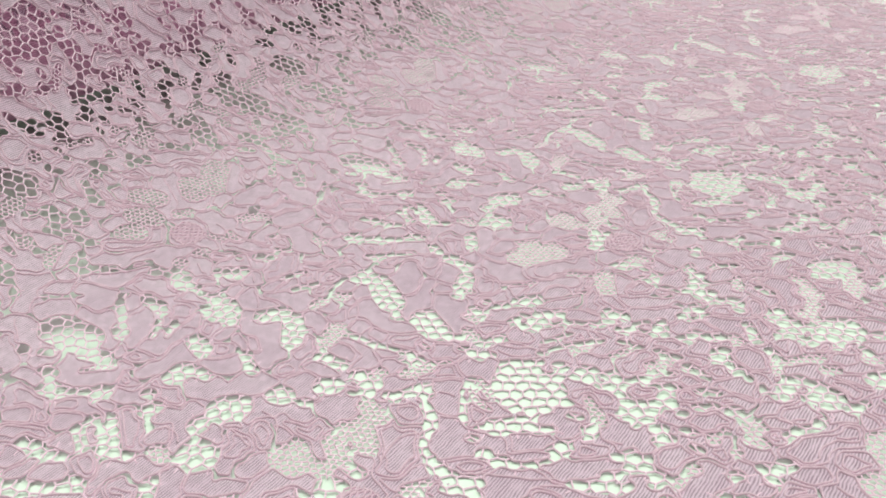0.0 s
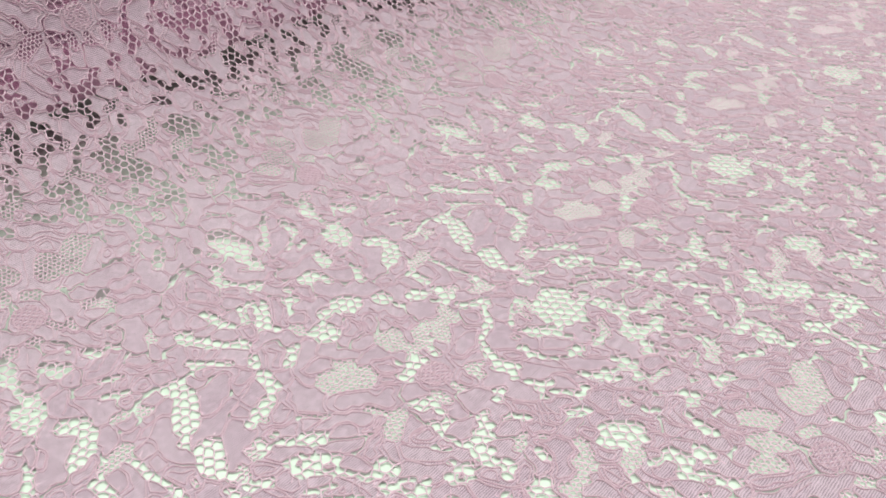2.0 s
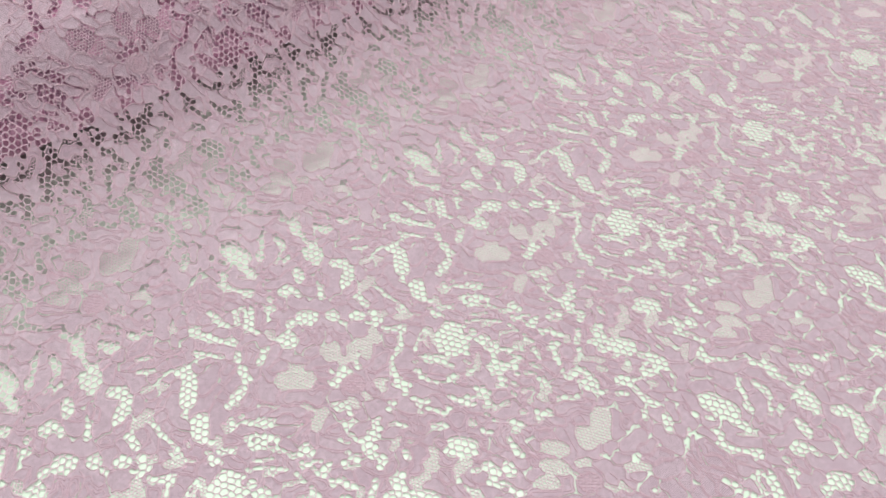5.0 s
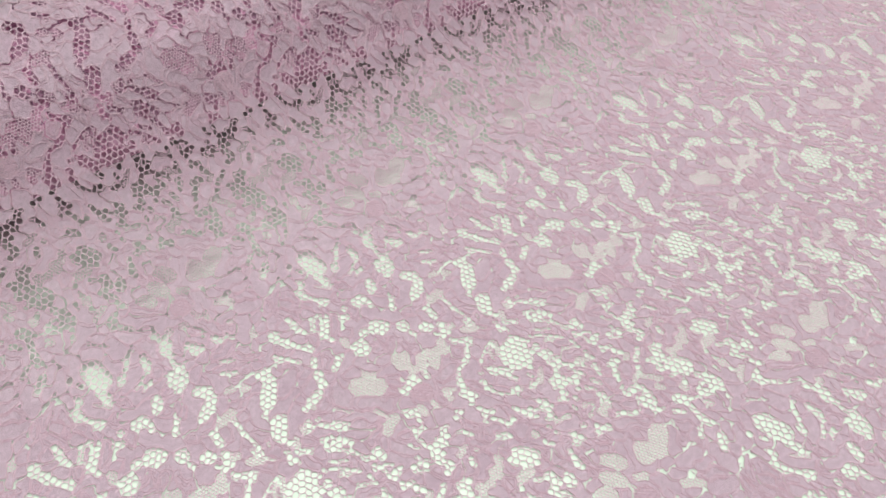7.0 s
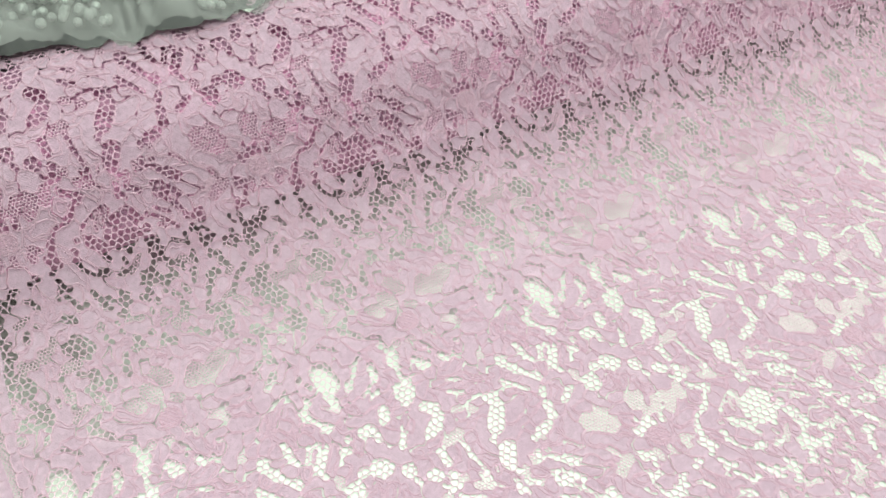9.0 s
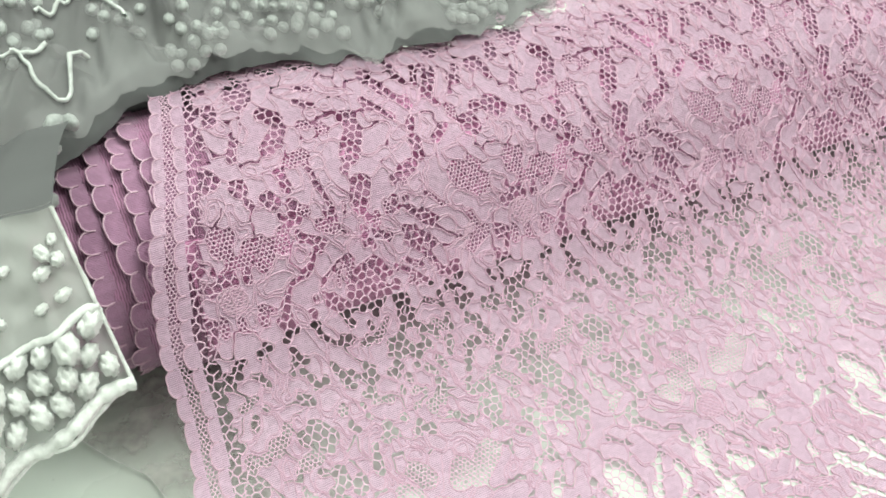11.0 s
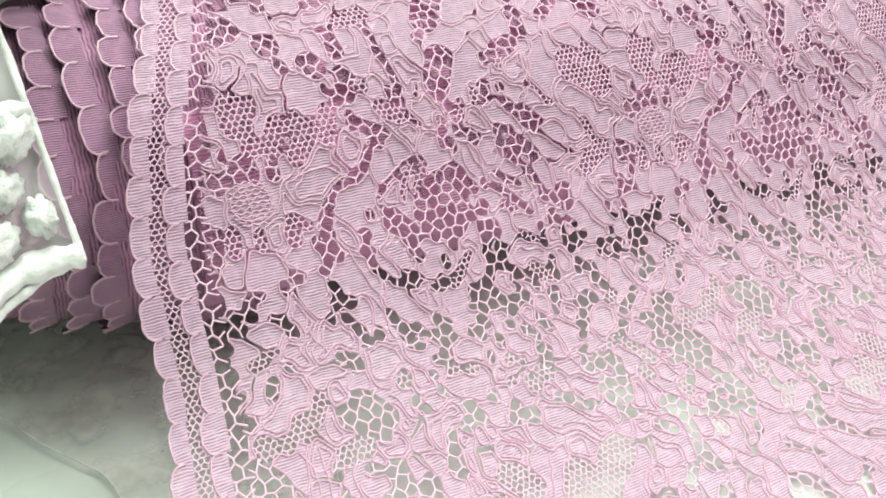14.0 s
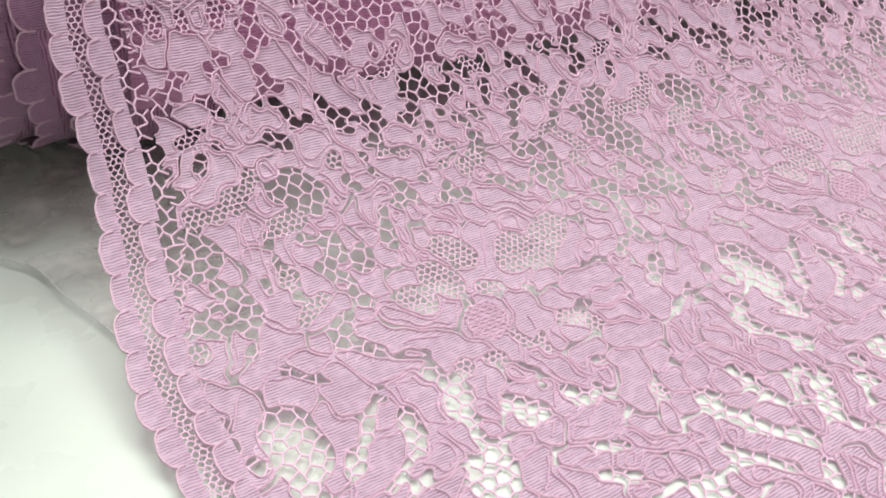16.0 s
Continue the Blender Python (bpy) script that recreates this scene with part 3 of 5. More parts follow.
    gap(19.3, 110.6, 2.4, -91, 3.6, 0.0)
    gap(13.7, 110.9, 1.9, -69, 5.7, 0.0)
    gap(80.7, 111.4, 1.7, -53, 2.3, 0.0)
    gap(43.6, 111.7, 0.8, -42, 3.0, 0.0)
    gap(63.6, 112.0, 1.4, -85, 2.5, 0.0)
    gap(83.2, 112.2, 5.4, -41, 2.1, 0.0)
    gap(59.6, 113.8, 2.2, -61, 2.0, 0.0)
    gap(45.1, 113.8, 1.6, -44, 2.3, 0.0)
    gap(78.7, 114.1, 2.7, -67, 1.9, 0.0)
    gap(9.5, 114.4, 1.6, -84, 1.8, 0.0)
    gap(42.8, 114.8, 0.6, -65, 3.1, 0.0)
    gap(53.0, 115.3, 3.0, -43, 1.9, 0.0)
    gap(41.5, 115.8, 0.6, -47, 2.7, 0.0)
    gap(76.6, 116.2, 1.9, 10, 1.8, 0.0)
    gap(40.1, 116.6, 0.6, -51, 2.7, 0.0)
    gap(62.0, 116.7, 0.6, -91, 2.8, 0.0)
    gap(38.6, 117.7, 2.1, -80, 2.7, 0.0)
    gap(50.8, 118.2, 2.2, -61, 1.8, 0.0)
    gap(72.0, 118.8, 2.5, -100, 3.6, 0.0)
    gap(59.7, 119.0, 0.6, -79, 2.1, 0.0)
    gap(76.4, 119.3, 0.6, -33, 2.5, 0.0)
    gap(49.0, 121.5, 2.8, -70, 1.8, 0.0)
    gap(55.2, 121.6, 2.4, -99, 1.8, 0.0)
    gap(36.2, 122.3, 1.9, -68, 2.4, 0.0)
    gap(34.2, 124.7, 1.1, -85, 2.0, 0.0)
    gap(39.3, 124.9, 4.8, -93, 4.3, 0.0)
    gap(61.9, 125.0, 6.2, -113, 7.2, 0.0)
    gap(73.9, 126.1, 1.3, -88, 2.2, 0.0)
    gap(50.3, 126.7, 9.9, -71, 1.8, 0.0)
    gap(79.8, 128.1, 4.4, -157, 5.1, 0.0)
    gap(32.8, 130.3, 1.8, -54, 5.5, 0.0)
    gap(26.4, 130.8, 0.6, -73, 3.0, 0.0)
    gap(59.2, 133.4, 0.6, -59, 3.0, 0.0)
    gap(86.1, 134.5, 5.6, -96, 4.4, 0.0)
    tulle(75.9, 85.2, 3.6, -33, 2.0, 0.0)
    tulle(72.4, 92.6, 3.5, -33, 2.0, 0.0)
    tulle(20.6, 96.5, 2.6, -69, 3.3, 0.0)
    tulle(13.8, 96.8, 2.1, -85, 2.9, 0.0)
    tulle(8.2, 97.4, 4.2, -96, 2.9, 0.0)
    tulle(22.6, 98.9, 3.4, -38, 2.8, 0.0)
    tulle(98.8, 99.9, 6.6, -146, 4.8, 0.0)
    tulle(47.7, 102.7, 7.9, -122, 1.7, -1.2)
    tulle(52.0, 103.3, 5.7, -123, 2.0, 0.0)
    tulle(98.8, 106.6, 4.7, -67, 2.3, 0.0)
    tulle(27.4, 115.0, 6.6, -128, 5.2, 0.0)
    tulle(15.8, 115.7, 1.3, -71, 4.4, 0.0)
    tulle(65.0, 116.0, 3.3, -96, 2.4, 0.0)
    tulle(86.8, 116.7, 7.3, -47, 1.5, 0.0)
    tulle(21.2, 116.9, 5.3, -118, 4.9, 0.0)
    tulle(32.9, 117.6, 5.3, -102, 4.4, 0.0)
    tulle(47.8, 118.0, 5.2, -35, 3.7, 0.0)
    tulle(26.1, 118.6, 3.4, -111, 3.0, 0.0)
    tulle(69.2, 119.0, 2.8, -84, 2.7, 0.0)
    tulle(100.9, 120.0, 7.7, -36, 9.1, 0.0)
    tulle(16.4, 121.6, 5.6, -109, 3.6, 0.0)
    tulle(13.6, 122.1, 3.9, -97, 6.2, 0.0)
    tulle(42.6, 124.5, 1.3, -56, 3.1, 0.0)
    tulle(104.2, 125.1, 4.3, -39, 2.8, 0.0)
    tulle(77.7, 125.2, 1.6, -93, 2.5, 0.0)
    vein(63.7, 87.4, 13.8, -87, 3.1)
    vein(86.3, 87.7, 13.7, -81, -3.8)
    vein(17.2, 92.1, 13.2, -54, -2.3)
    vein(42.6, 93.7, 12.2, -85, -3.2)
    vein(103.5, 94.2, 13.0, -100, 2.9)
    vein(40.2, 95.6, 14.1, -100, -1.9)
    vein(79.5, 96.4, 17.4, -78, 2.3)
    vein(25.1, 96.5, 7.9, -13, -3.7)
    vein(12.7, 99.5, 19.2, -100, 2.0)
    vein(63.5, 103.9, 11.0, -70, -2.4)
    vein(66.7, 103.9, 15.7, -55, -3.4)
    vein(33.3, 107.4, 13.0, -50, 6.8)
    vein(52.4, 108.8, 10.2, -161, 2.5)
    vein(45.3, 110.2, 13.8, -58, 3.4)
    vein(51.6, 111.6, 9.3, -36, 1.3)
    vein(90.8, 114.0, 25.7, -47, -1.3)
    vein(96.1, 114.5, 21.2, -52, -1.3)
    vein(5.0, 130.4, 18.7, -63, 4.8)
    vein(19.2, 131.7, 12.0, -113, 3.7)
    vein(11.8, 133.2, 22.0, -99, 2.0)
    vein(76.9, 134.0, 20.6, -136, 5.3)


def leaf_band():
    """The repeat's trailing leaves."""
    gap(39.3, 135.6, 5.2, -84, 3.9, 0.0)
    gap(48.5, 135.6, 6.6, -90, 2.2, 0.0)
    gap(24.8, 136.5, 1.0, -66, 6.0, 0.0)
    gap(3.7, 137.6, 1.9, -92, 7.8, 0.0)
    gap(96.4, 137.6, 6.0, -145, 3.8, 0.0)
    gap(64.8, 140.7, 7.2, -123, 7.2, 0.0)
    gap(15.9, 142.3, 1.7, -49, 8.4, 0.0)
    gap(87.9, 143.3, 3.2, -115, 3.3, 0.0)
    gap(8.7, 143.9, 0.7, -103, 4.6, 0.0)
    gap(67.9, 147.9, 2.4, -69, 5.4, 0.0)
    gap(99.7, 149.1, 1.6, -75, 2.9, 0.0)
    gap(27.6, 149.5, 5.9, -116, 3.1, 0.0)
    gap(41.4, 149.9, 8.1, -137, 5.6, 0.0)
    gap(67.3, 151.3, 2.3, -14, 4.8, 0.0)
    gap(78.8, 151.4, 11.7, -46, 2.6, 0.0)
    gap(88.1, 151.8, 5.4, -49, 3.3, 0.0)
    gap(98.0, 153.5, 2.7, -101, 3.3, 0.0)
    gap(101.5, 155.1, 10.3, -120, 2.8, 0.0)
    gap(19.2, 155.5, 3.9, -90, 3.0, 0.0)
    gap(5.7, 155.6, 1.6, -17, 4.5, 0.0)
    gap(42.8, 157.9, 4.1, -39, 6.1, 0.0)
    gap(100.4, 158.1, 0.6, -92, 2.8, 0.0)
    gap(82.8, 158.6, 5.1, -54, 4.0, 0.0)
    gap(16.0, 159.7, 2.2, 9, 6.2, 0.0)
    gap(8.4, 159.7, 0.6, -75, 3.5, 0.0)
    gap(55.4, 159.7, 5.6, -30, 2.8, 0.0)
    gap(96.8, 160.6, 6.7, -114, 2.8, 0.0)
    gap(91.6, 160.7, 3.0, -75, 2.6, 0.0)
    gap(101.4, 162.9, 0.6, -82, 2.9, 0.0)
    gap(24.9, 163.5, 4.2, -107, 5.0, 0.0)
    gap(79.6, 164.8, 2.6, -90, 4.6, 0.0)
    gap(57.5, 165.6, 5.7, -26, 2.2, 0.0)
    gap(89.6, 167.1, 4.1, -79, 3.5, 0.0)
    gap(38.9, 168.4, 10.3, -113, 4.3, 2.0)
    gap(2.3, 168.7, 1.0, -67, 4.9, 0.0)
    gap(34.3, 168.8, 1.8, -127, 3.6, 0.0)
    gap(36.8, 172.2, 1.1, -59, 3.8, 0.0)
    gap(103.8, 172.7, 3.9, -43, 3.0, 0.0)
    gap(24.7, 173.7, 5.6, -147, 1.8, 0.0)
    gap(63.6, 176.2, 4.3, -71, 1.9, 0.0)
    gap(22.5, 176.7, 6.1, -142, 1.9, 0.0)
    gap(101.0, 177.3, 3.9, -73, 4.8, 0.0)
    gap(37.9, 177.7, 1.1, -86, 2.6, 0.0)
    gap(58.7, 177.7, 3.3, -51, 4.0, 0.0)
    gap(49.1, 177.9, 1.9, 2, 5.4, 0.0)
    gap(8.1, 179.8, 5.4, -56, 3.2, 0.0)
    gap(27.5, 180.0, 0.6, -90, 2.9, 0.0)
    gap(47.4, 181.6, 2.6, -31, 3.7, 0.0)
    gap(38.3, 182.0, 1.2, -88, 3.0, 0.0)
    gap(53.8, 182.4, 0.6, -76, 2.1, 0.0)
    gap(16.6, 182.6, 2.6, -110, 4.2, 0.0)
    gap(66.8, 182.8, 0.7, -94, 2.4, 0.0)
    tulle(45.7, 141.5, 5.7, 17, 4.8, 0.0)
    tulle(103.9, 143.9, 2.5, -101, 3.9, 0.0)
    tulle(58.3, 149.4, 0.7, -54, 4.2, 0.0)
    tulle(52.6, 152.2, 1.8, -27, 3.6, 0.0)
    tulle(72.9, 171.5, 1.8, -89, 3.5, 0.0)
    tulle(6.0, 175.5, 6.9, -43, 2.2, 0.0)
    vein(57.7, 144.0, 19.6, -130, 4.5)
    vein(5.0, 146.9, 11.3, -88, 4.0)
    vein(17.5, 147.8, 18.0, -36, -1.5)
    vein(71.1, 159.8, 16.3, -77, 4.5)
    vein(45.1, 165.7, 13.7, -124, 2.7)
    vein(28.2, 169.6, 13.1, -85, 6.0)


lily_band()
sprig_band()
rosette_band()
leaf_band()

# ---- from strokes to cloth: fields over one repeat ----
CELL = 0.27
NX, NY = round(REPEAT_U / CELL), round(REPEAT_S / CELL)
DX, DY = REPEAT_U / NX, REPEAT_S / NY
PERIOD = np.array([REPEAT_U, REPEAT_S])


def window(x, y, reach):
    """Grid indices (wrapped) and coordinates round a place."""
    i0, i1 = int((x - reach) // DX), int((x + reach) // DX) + 2
    j0, j1 = int((y - reach) // DY), int((y + reach) // DY) + 2
    i, j = np.arange(i0, i1), np.arange(j0, j1)
    gx, gy = np.meshgrid(i * DX, j * DY)
    return np.ix_(j % NY, i % NX), gx, gy


def stroke_fields(strokes):
    """Signed distance to the nearest stroke's rim (minus: inside) and that stroke's heading."""
    far, heading = np.full((NY, NX), 9.0), np.zeros((NY, NX))
    for _, mid, width in strokes:
        c = mid.mean(0)
        reach = np.abs(mid - c).max() + width / 2 + 9
        at, gx, gy = window(c[0], c[1], reach)
        best, turn = np.full(gx.shape, 99.0), np.zeros(gx.shape)
        for p, q in zip(mid, mid[1:]):
            d = q - p
            t = np.clip(((gx - p[0]) * d[0] + (gy - p[1]) * d[1]) / (d @ d), 0, 1)
            r = np.hypot(gx - p[0] - t * d[0], gy - p[1] - t * d[1])
            turn = np.where(r < best, math.atan2(d[1], d[0]), turn)
            best = np.minimum(best, r)
        best -= width / 2
        near = best < far[at]
        heading[at] = np.where(near, turn, heading[at])
        far[at] = np.minimum(far[at], best)
    return far, heading


RIM, HEADING = stroke_fields(GAPS + TULLES)
FINE_RIM, _ = stroke_fields(TULLES)


def sample(field, points):
    """The field's values between its grid points."""
    x, y = points[:, 0] / DX, points[:, 1] / DY
    i, j = np.floor(x).astype(int), np.floor(y).astype(int)
    fx, fy = x - i, y - j
    i0, i1, j0, j1 = i % NX, (i + 1) % NX, j % NY, (j + 1) % NY
    return (field[j0, i0] * (1 - fx) + field[j0, i1] * fx) * (1 - fy) + (field[j1, i0] * (1 - fx) + field[j1, i1] * fx) * fy


def sow_petals():
    """Middles and headings of the lobes that fill the cloth between the openings."""
    q = random.Random(7)
    seeds = []
    for _ in range(9000):
        p = np.array([q.uniform(0, REPEAT_U), q.uniform(0, REPEAT_S)])
        rim = float(sample(RIM, p[None])[0])
        if rim < 1.1:
            continue
        want = 3.7 + 0.45 * min(rim, 5.0) + q.uniform(-0.6, 0.8)
        if p[1] > 119 or 24 < p[1] < 58:
            want *= 0.82
        turn = HEADING[int(p[1] / DY) % NY, int(p[0] / DX) % NX] + q.uniform(-0.5, 0.5)
        c, s = math.cos(turn), math.sin(turn)
        clear = True
        for o, _ in seeds:
            d = p - o
            d -= PERIOD * np.round(d / PERIOD)
            if math.hypot((d[0] * c + d[1] * s) / 1.6, -d[0] * s + d[1] * c) < want * 0.76:
                clear = False
                break
        if clear:
            seeds.append((p, turn))
    return seeds


def join_petals(seeds):
    """Joins lobes that follow one another into leaves: lists of lobes, unwrapped to lie together."""
    q = random.Random(11)
    free, leaves = set(range(len(seeds))), []
    for k in range(len(seeds)):
        if k not in free:
            continue
        free.discard(k)
        leaf, now = [seeds[k]], seeds[k]
        for _ in range(q.choice((0, 1, 2, 2, 3, 4))):
            best = None
            for o in free:
                d = seeds[o][0] - now[0]
                d = d - PERIOD * np.round(d / PERIOD)
                along = d @ (math.cos(now[1]), math.sin(now[1]))
                across = d @ (-math.sin(now[1]), math.cos(now[1]))
                far = math.hypot(along / 1.5, across * 1.5)
                if along > 0 and far < 7.5 and (best is None or far < best[0]):
                    best = (far, o, now[0] + d)
            if best is None:
                break
            free.discard(best[1])
            now = (best[2], seeds[best[1]][1])
            leaf.append(now)
        leaves.append(leaf)
    return leaves


def petal_distance(leaf, gx, gy):
    """Distance from a leaf's lobes, on a gently warped ground."""
    ax, ay = gx * 6.2832 / REPEAT_U, gy * 6.2832 / REPEAT_S
    wx = gx + 0.9 * np.sin(9 * ay + 2 * np.sin(5 * ax)) + 0.3 * np.sin(31 * ay + 11 * ax)
    wy = gy + 0.9 * np.sin(6 * ax + 2 * np.sin(8 * ay)) + 0.3 * np.sin(19 * ax - 14 * ay)
    total = 0
    for (x, y), turn in leaf:
        c, s = math.cos(turn), math.sin(turn)
        dx, dy = wx - x, wy - y
        total = total + np.exp(-np.hypot((dx * c + dy * s) / 1.6, -dx * s + dy * c) / 0.8)
    return -0.8 * np.log(total + 1e-30)


def leaf_window(leaf):
    p = np.array([m for m, _ in leaf])
    c = (p.min(0) + p.max(0)) / 2
    return window(c[0], c[1], np.abs(p - c).max() + 13)


PETALS = join_petals(sow_petals())
FIRST, SECOND, THIRD = (np.full((NY, NX), 40.0) for _ in range(3))
OWNER, BESIDE = np.full((NY, NX), -1), np.full((NY, NX), -1)
for k, leaf in enumerate(PETALS):
    at, gx, gy = leaf_window(leaf)
    d = petal_distance(leaf, gx, gy)
    a, b, c = FIRST[at], SECOND[at], THIRD[at]
    THIRD[at] = np.where(d < b, b, np.minimum(c, d))
    SECOND[at] = np.where(d < a, a, np.minimum(b, d))
    BESIDE[at] = np.where(d < a, OWNER[at], np.where(d < b, k, BESIDE[at]))
    OWNER[at] = np.where(d < a, k, OWNER[at])
    FIRST[at] = np.minimum(a, d)
SEAM = (SECOND - FIRST) / 2  # distance from the seam between two petals
CORNER = (THIRD - FIRST) / 2  # distance from where three petals meet
# petals bulge into the openings, which reach in between them; small eyes open where three petals meet
SPREAD = RIM - np.clip(0.25 - 0.3 * SEAM, -0.3, 0.25)
GX, GY = np.arange(NX)[None] * 6.2832 / NX, np.arange(NY)[:, None] * 6.2832 / NY
LEAFY = (GY / 6.2832 * REPEAT_S > 137) | (GY / 6.2832 * REPEAT_S < 36)  # the leafy band has more eyes
EYES = np.where(LEAFY & (np.sin(GX * 3 + 1.0) + np.sin(GY * 5) > -1.0), CORNER - 0.5, 9.0)
# chains of small eyes along some of the seams
PAIR = (np.minimum(OWNER, BESIDE) * 7919 + np.maximum(OWNER, BESIDE) * 104729) % 100
CHAIN = np.where(LEAFY & (PAIR < 26), SEAM - 0.6 + 0.55 * (1 - np.cos(GX * 41 + 2 * np.sin(GY * 9)) * np.cos(GY * 71 + 2 * np.sin(GX * 5))) * 0.8, 9.0)
SOLID = np.minimum(SPREAD, np.minimum(EYES, CHAIN))  # over 0: cloth
SOLID = np.clip(SOLID, -2.5, 2.5)
for _ in range(2):  # round every corner
    SOLID = (SOLID + np.roll(SOLID, 1, 0) + np.roll(SOLID, -1, 0)) / 3
    SOLID = (SOLID + np.roll(SOLID, 1, 1) + np.roll(SOLID, -1, 1)) / 3
SOLID = SOLID + 0.02
SOLID = np.minimum(SOLID, np.where(PAIR % 10 < 3, SEAM - 0.16, 9.0))  # fine slits between neighbouring petals
KNOTS = [(13.5, 104.5), (51.3, 17.3)]
for kx, ky in KNOTS:
    at, gx, gy = window(kx, ky, 8)
    SOLID[at] = np.maximum(SOLID[at], 4.0 - np.hypot(gx - kx, gy - ky))


def contour(field, x0=0.0, y0=0.0):
    """Lines along which a field on the grid is 0, as chains of points."""
    pos = field > 0
    h, w = field.shape
    code = pos[:-1, :-1] + 2 * pos[:-1, 1:] + 4 * pos[1:, 1:] + 8 * pos[1:, :-1]
    sides = {1: ((3, 0),), 2: ((0, 1),), 3: ((3, 1),), 4: ((1, 2),), 5: ((3, 0), (1, 2)), 6: ((0, 2),), 7: ((3, 2),), 8: ((2, 3),), 9: ((2, 0),),
             10: ((0, 1), (2, 3)), 11: ((2, 1),), 12: ((1, 3),), 13: ((1, 0),), 14: ((0, 3),)}
    place, nexts = {}, {}

    def point(j, i, side):
        ends = (((j, i), (j, i + 1)), ((j, i + 1), (j + 1, i + 1)), ((j + 1, i), (j + 1, i + 1)), ((j, i), (j + 1, i)))[side]
        if ends not in place:
            (ja, ia), (jb, ib) = ends
            va, vb = field[ja, ia], field[jb, ib]
            t = va / (va - vb)
            place[ends] = (x0 + (ia + t * (ib - ia)) * DX, y0 + (ja + t * (jb - ja)) * DY)
        return ends

    for j, i in np.argwhere((code > 0) & (code < 15)).tolist():
        for a, b in sides[int(code[j, i])]:
            a, b = point(j, i, a), point(j, i, b)
            nexts.setdefault(a, []).append(b)
            nexts.setdefault(b, []).append(a)
    chains, seen = [], set()
    for first in sorted(nexts, key=lambda k: len(nexts[k])):
        if first in seen:
            continue
        chain, now = [first], first
        seen.add(first)
        while True:
            step = [n for n in nexts[now] if n not in seen]
            if not step:
                break
            now = step[0]
            seen.add(now)
            chain.append(now)
        closed = len(chain) > 3 and chain[0] in nexts[chain[-1]]
        pts = np.array([place[k] for k in chain])
        if len(pts) > 3:
            chains.append((pts, closed))
    return chains


def soften(pts, closed, every=2):
    """A chain smoothed and thinned."""
    for _ in range(2):
        if closed:
            pts = (np.roll(pts, 1, 0) + 2 * pts + np.roll(pts, -1, 0)) / 4
        else:
            pts = np.vstack([pts[:1], (pts[:-2] + 2 * pts[1:-1] + pts[2:]) / 4, pts[-1:]])
    return pts[::every] if closed else np.vstack([pts[:-1:every], pts[-1:]])


def cut_cloth():
    """One repeat of the cloth with its openings cut out: points and triangles."""
    from mathutils.geometry import delaunay_2d_cdt
    pad = 8
    wide = np.pad(SOLID, ((pad, pad + 1), (pad, pad + 1)), mode="wrap")
    coords, edges = [], []
    for pts, closed in contour(wide, -pad * DX, -pad * DY):
        pts = soften(pts, closed)
        n = len(coords)
        coords += [Vector(q) for q in pts]
        edges += [(n + k, n + k + 1) for k in range(len(pts) - 1)] + ([(n + len(pts) - 1, n)] if closed else [])
    n = len(coords)
    cols, rows = 26, 46
    coords += [Vector((REPEAT_U * i / cols, REPEAT_S * j / rows)) for j in range(rows + 1) for i in range(cols + 1)]
    at = lambda i, j: n + j * (cols + 1) + i
    edges += [(at(i, j), at(i + 1, j)) for j in (0, rows) for i in range(cols)] + [(at(i, j), at(i, j + 1)) for i in (0, cols) for j in range(rows)]
    v, _, f, _, _, _ = delaunay_2d_cdt(coords, edges, [], 0, 1e-4)
    v = np.array([tuple(q) for q in v])
    f = np.array([t for t in f if len(t) == 3])
    mid = v[f].mean(1)
    keep = (sample(SOLID, mid) > 0) & (mid > 0).all(1) & (mid < PERIOD).all(1)
    f = f[keep]
    used = np.unique(f)
    index = np.zeros(len(v), int)
    index[used] = np.arange(len(used))
    return v[used], [tuple(t) for t in index[f].tolist()]


def ridge(paths, half, height, base=0.0):
    """Threads along paths (points, closed): a rounded ridge. Returns flat points, heights and faces."""
    pts, hs, faces, k = [], [], [], 0
    for p, closed in paths:
        n = len(p)
        if n < 2:
            continue
        d = np.roll(p, -1, 0) - np.roll(p, 1, 0) if closed else np.gradient(p, axis=0)
        d /= np.maximum(np.hypot(*d.T), 1e-6)[:, None]
        nrm = np.stack([-d[:, 1], d[:, 0]], 1)
        pts.append(np.stack([p - nrm * half, p - nrm * half * 0.6, p + nrm * half * 0.6, p + nrm * half], 1).reshape(-1, 2))
        hs += [base, base + height, base + height, base] * n
        for i in range(n if closed else n - 1):
            a, b = k + 4 * i, k + 4 * ((i + 1) % n)
            faces += [(a + q, b + q, b + q + 1, a + q + 1) for q in range(3)]
        k += 4 * n
    return np.vstack(pts), np.array(hs), faces


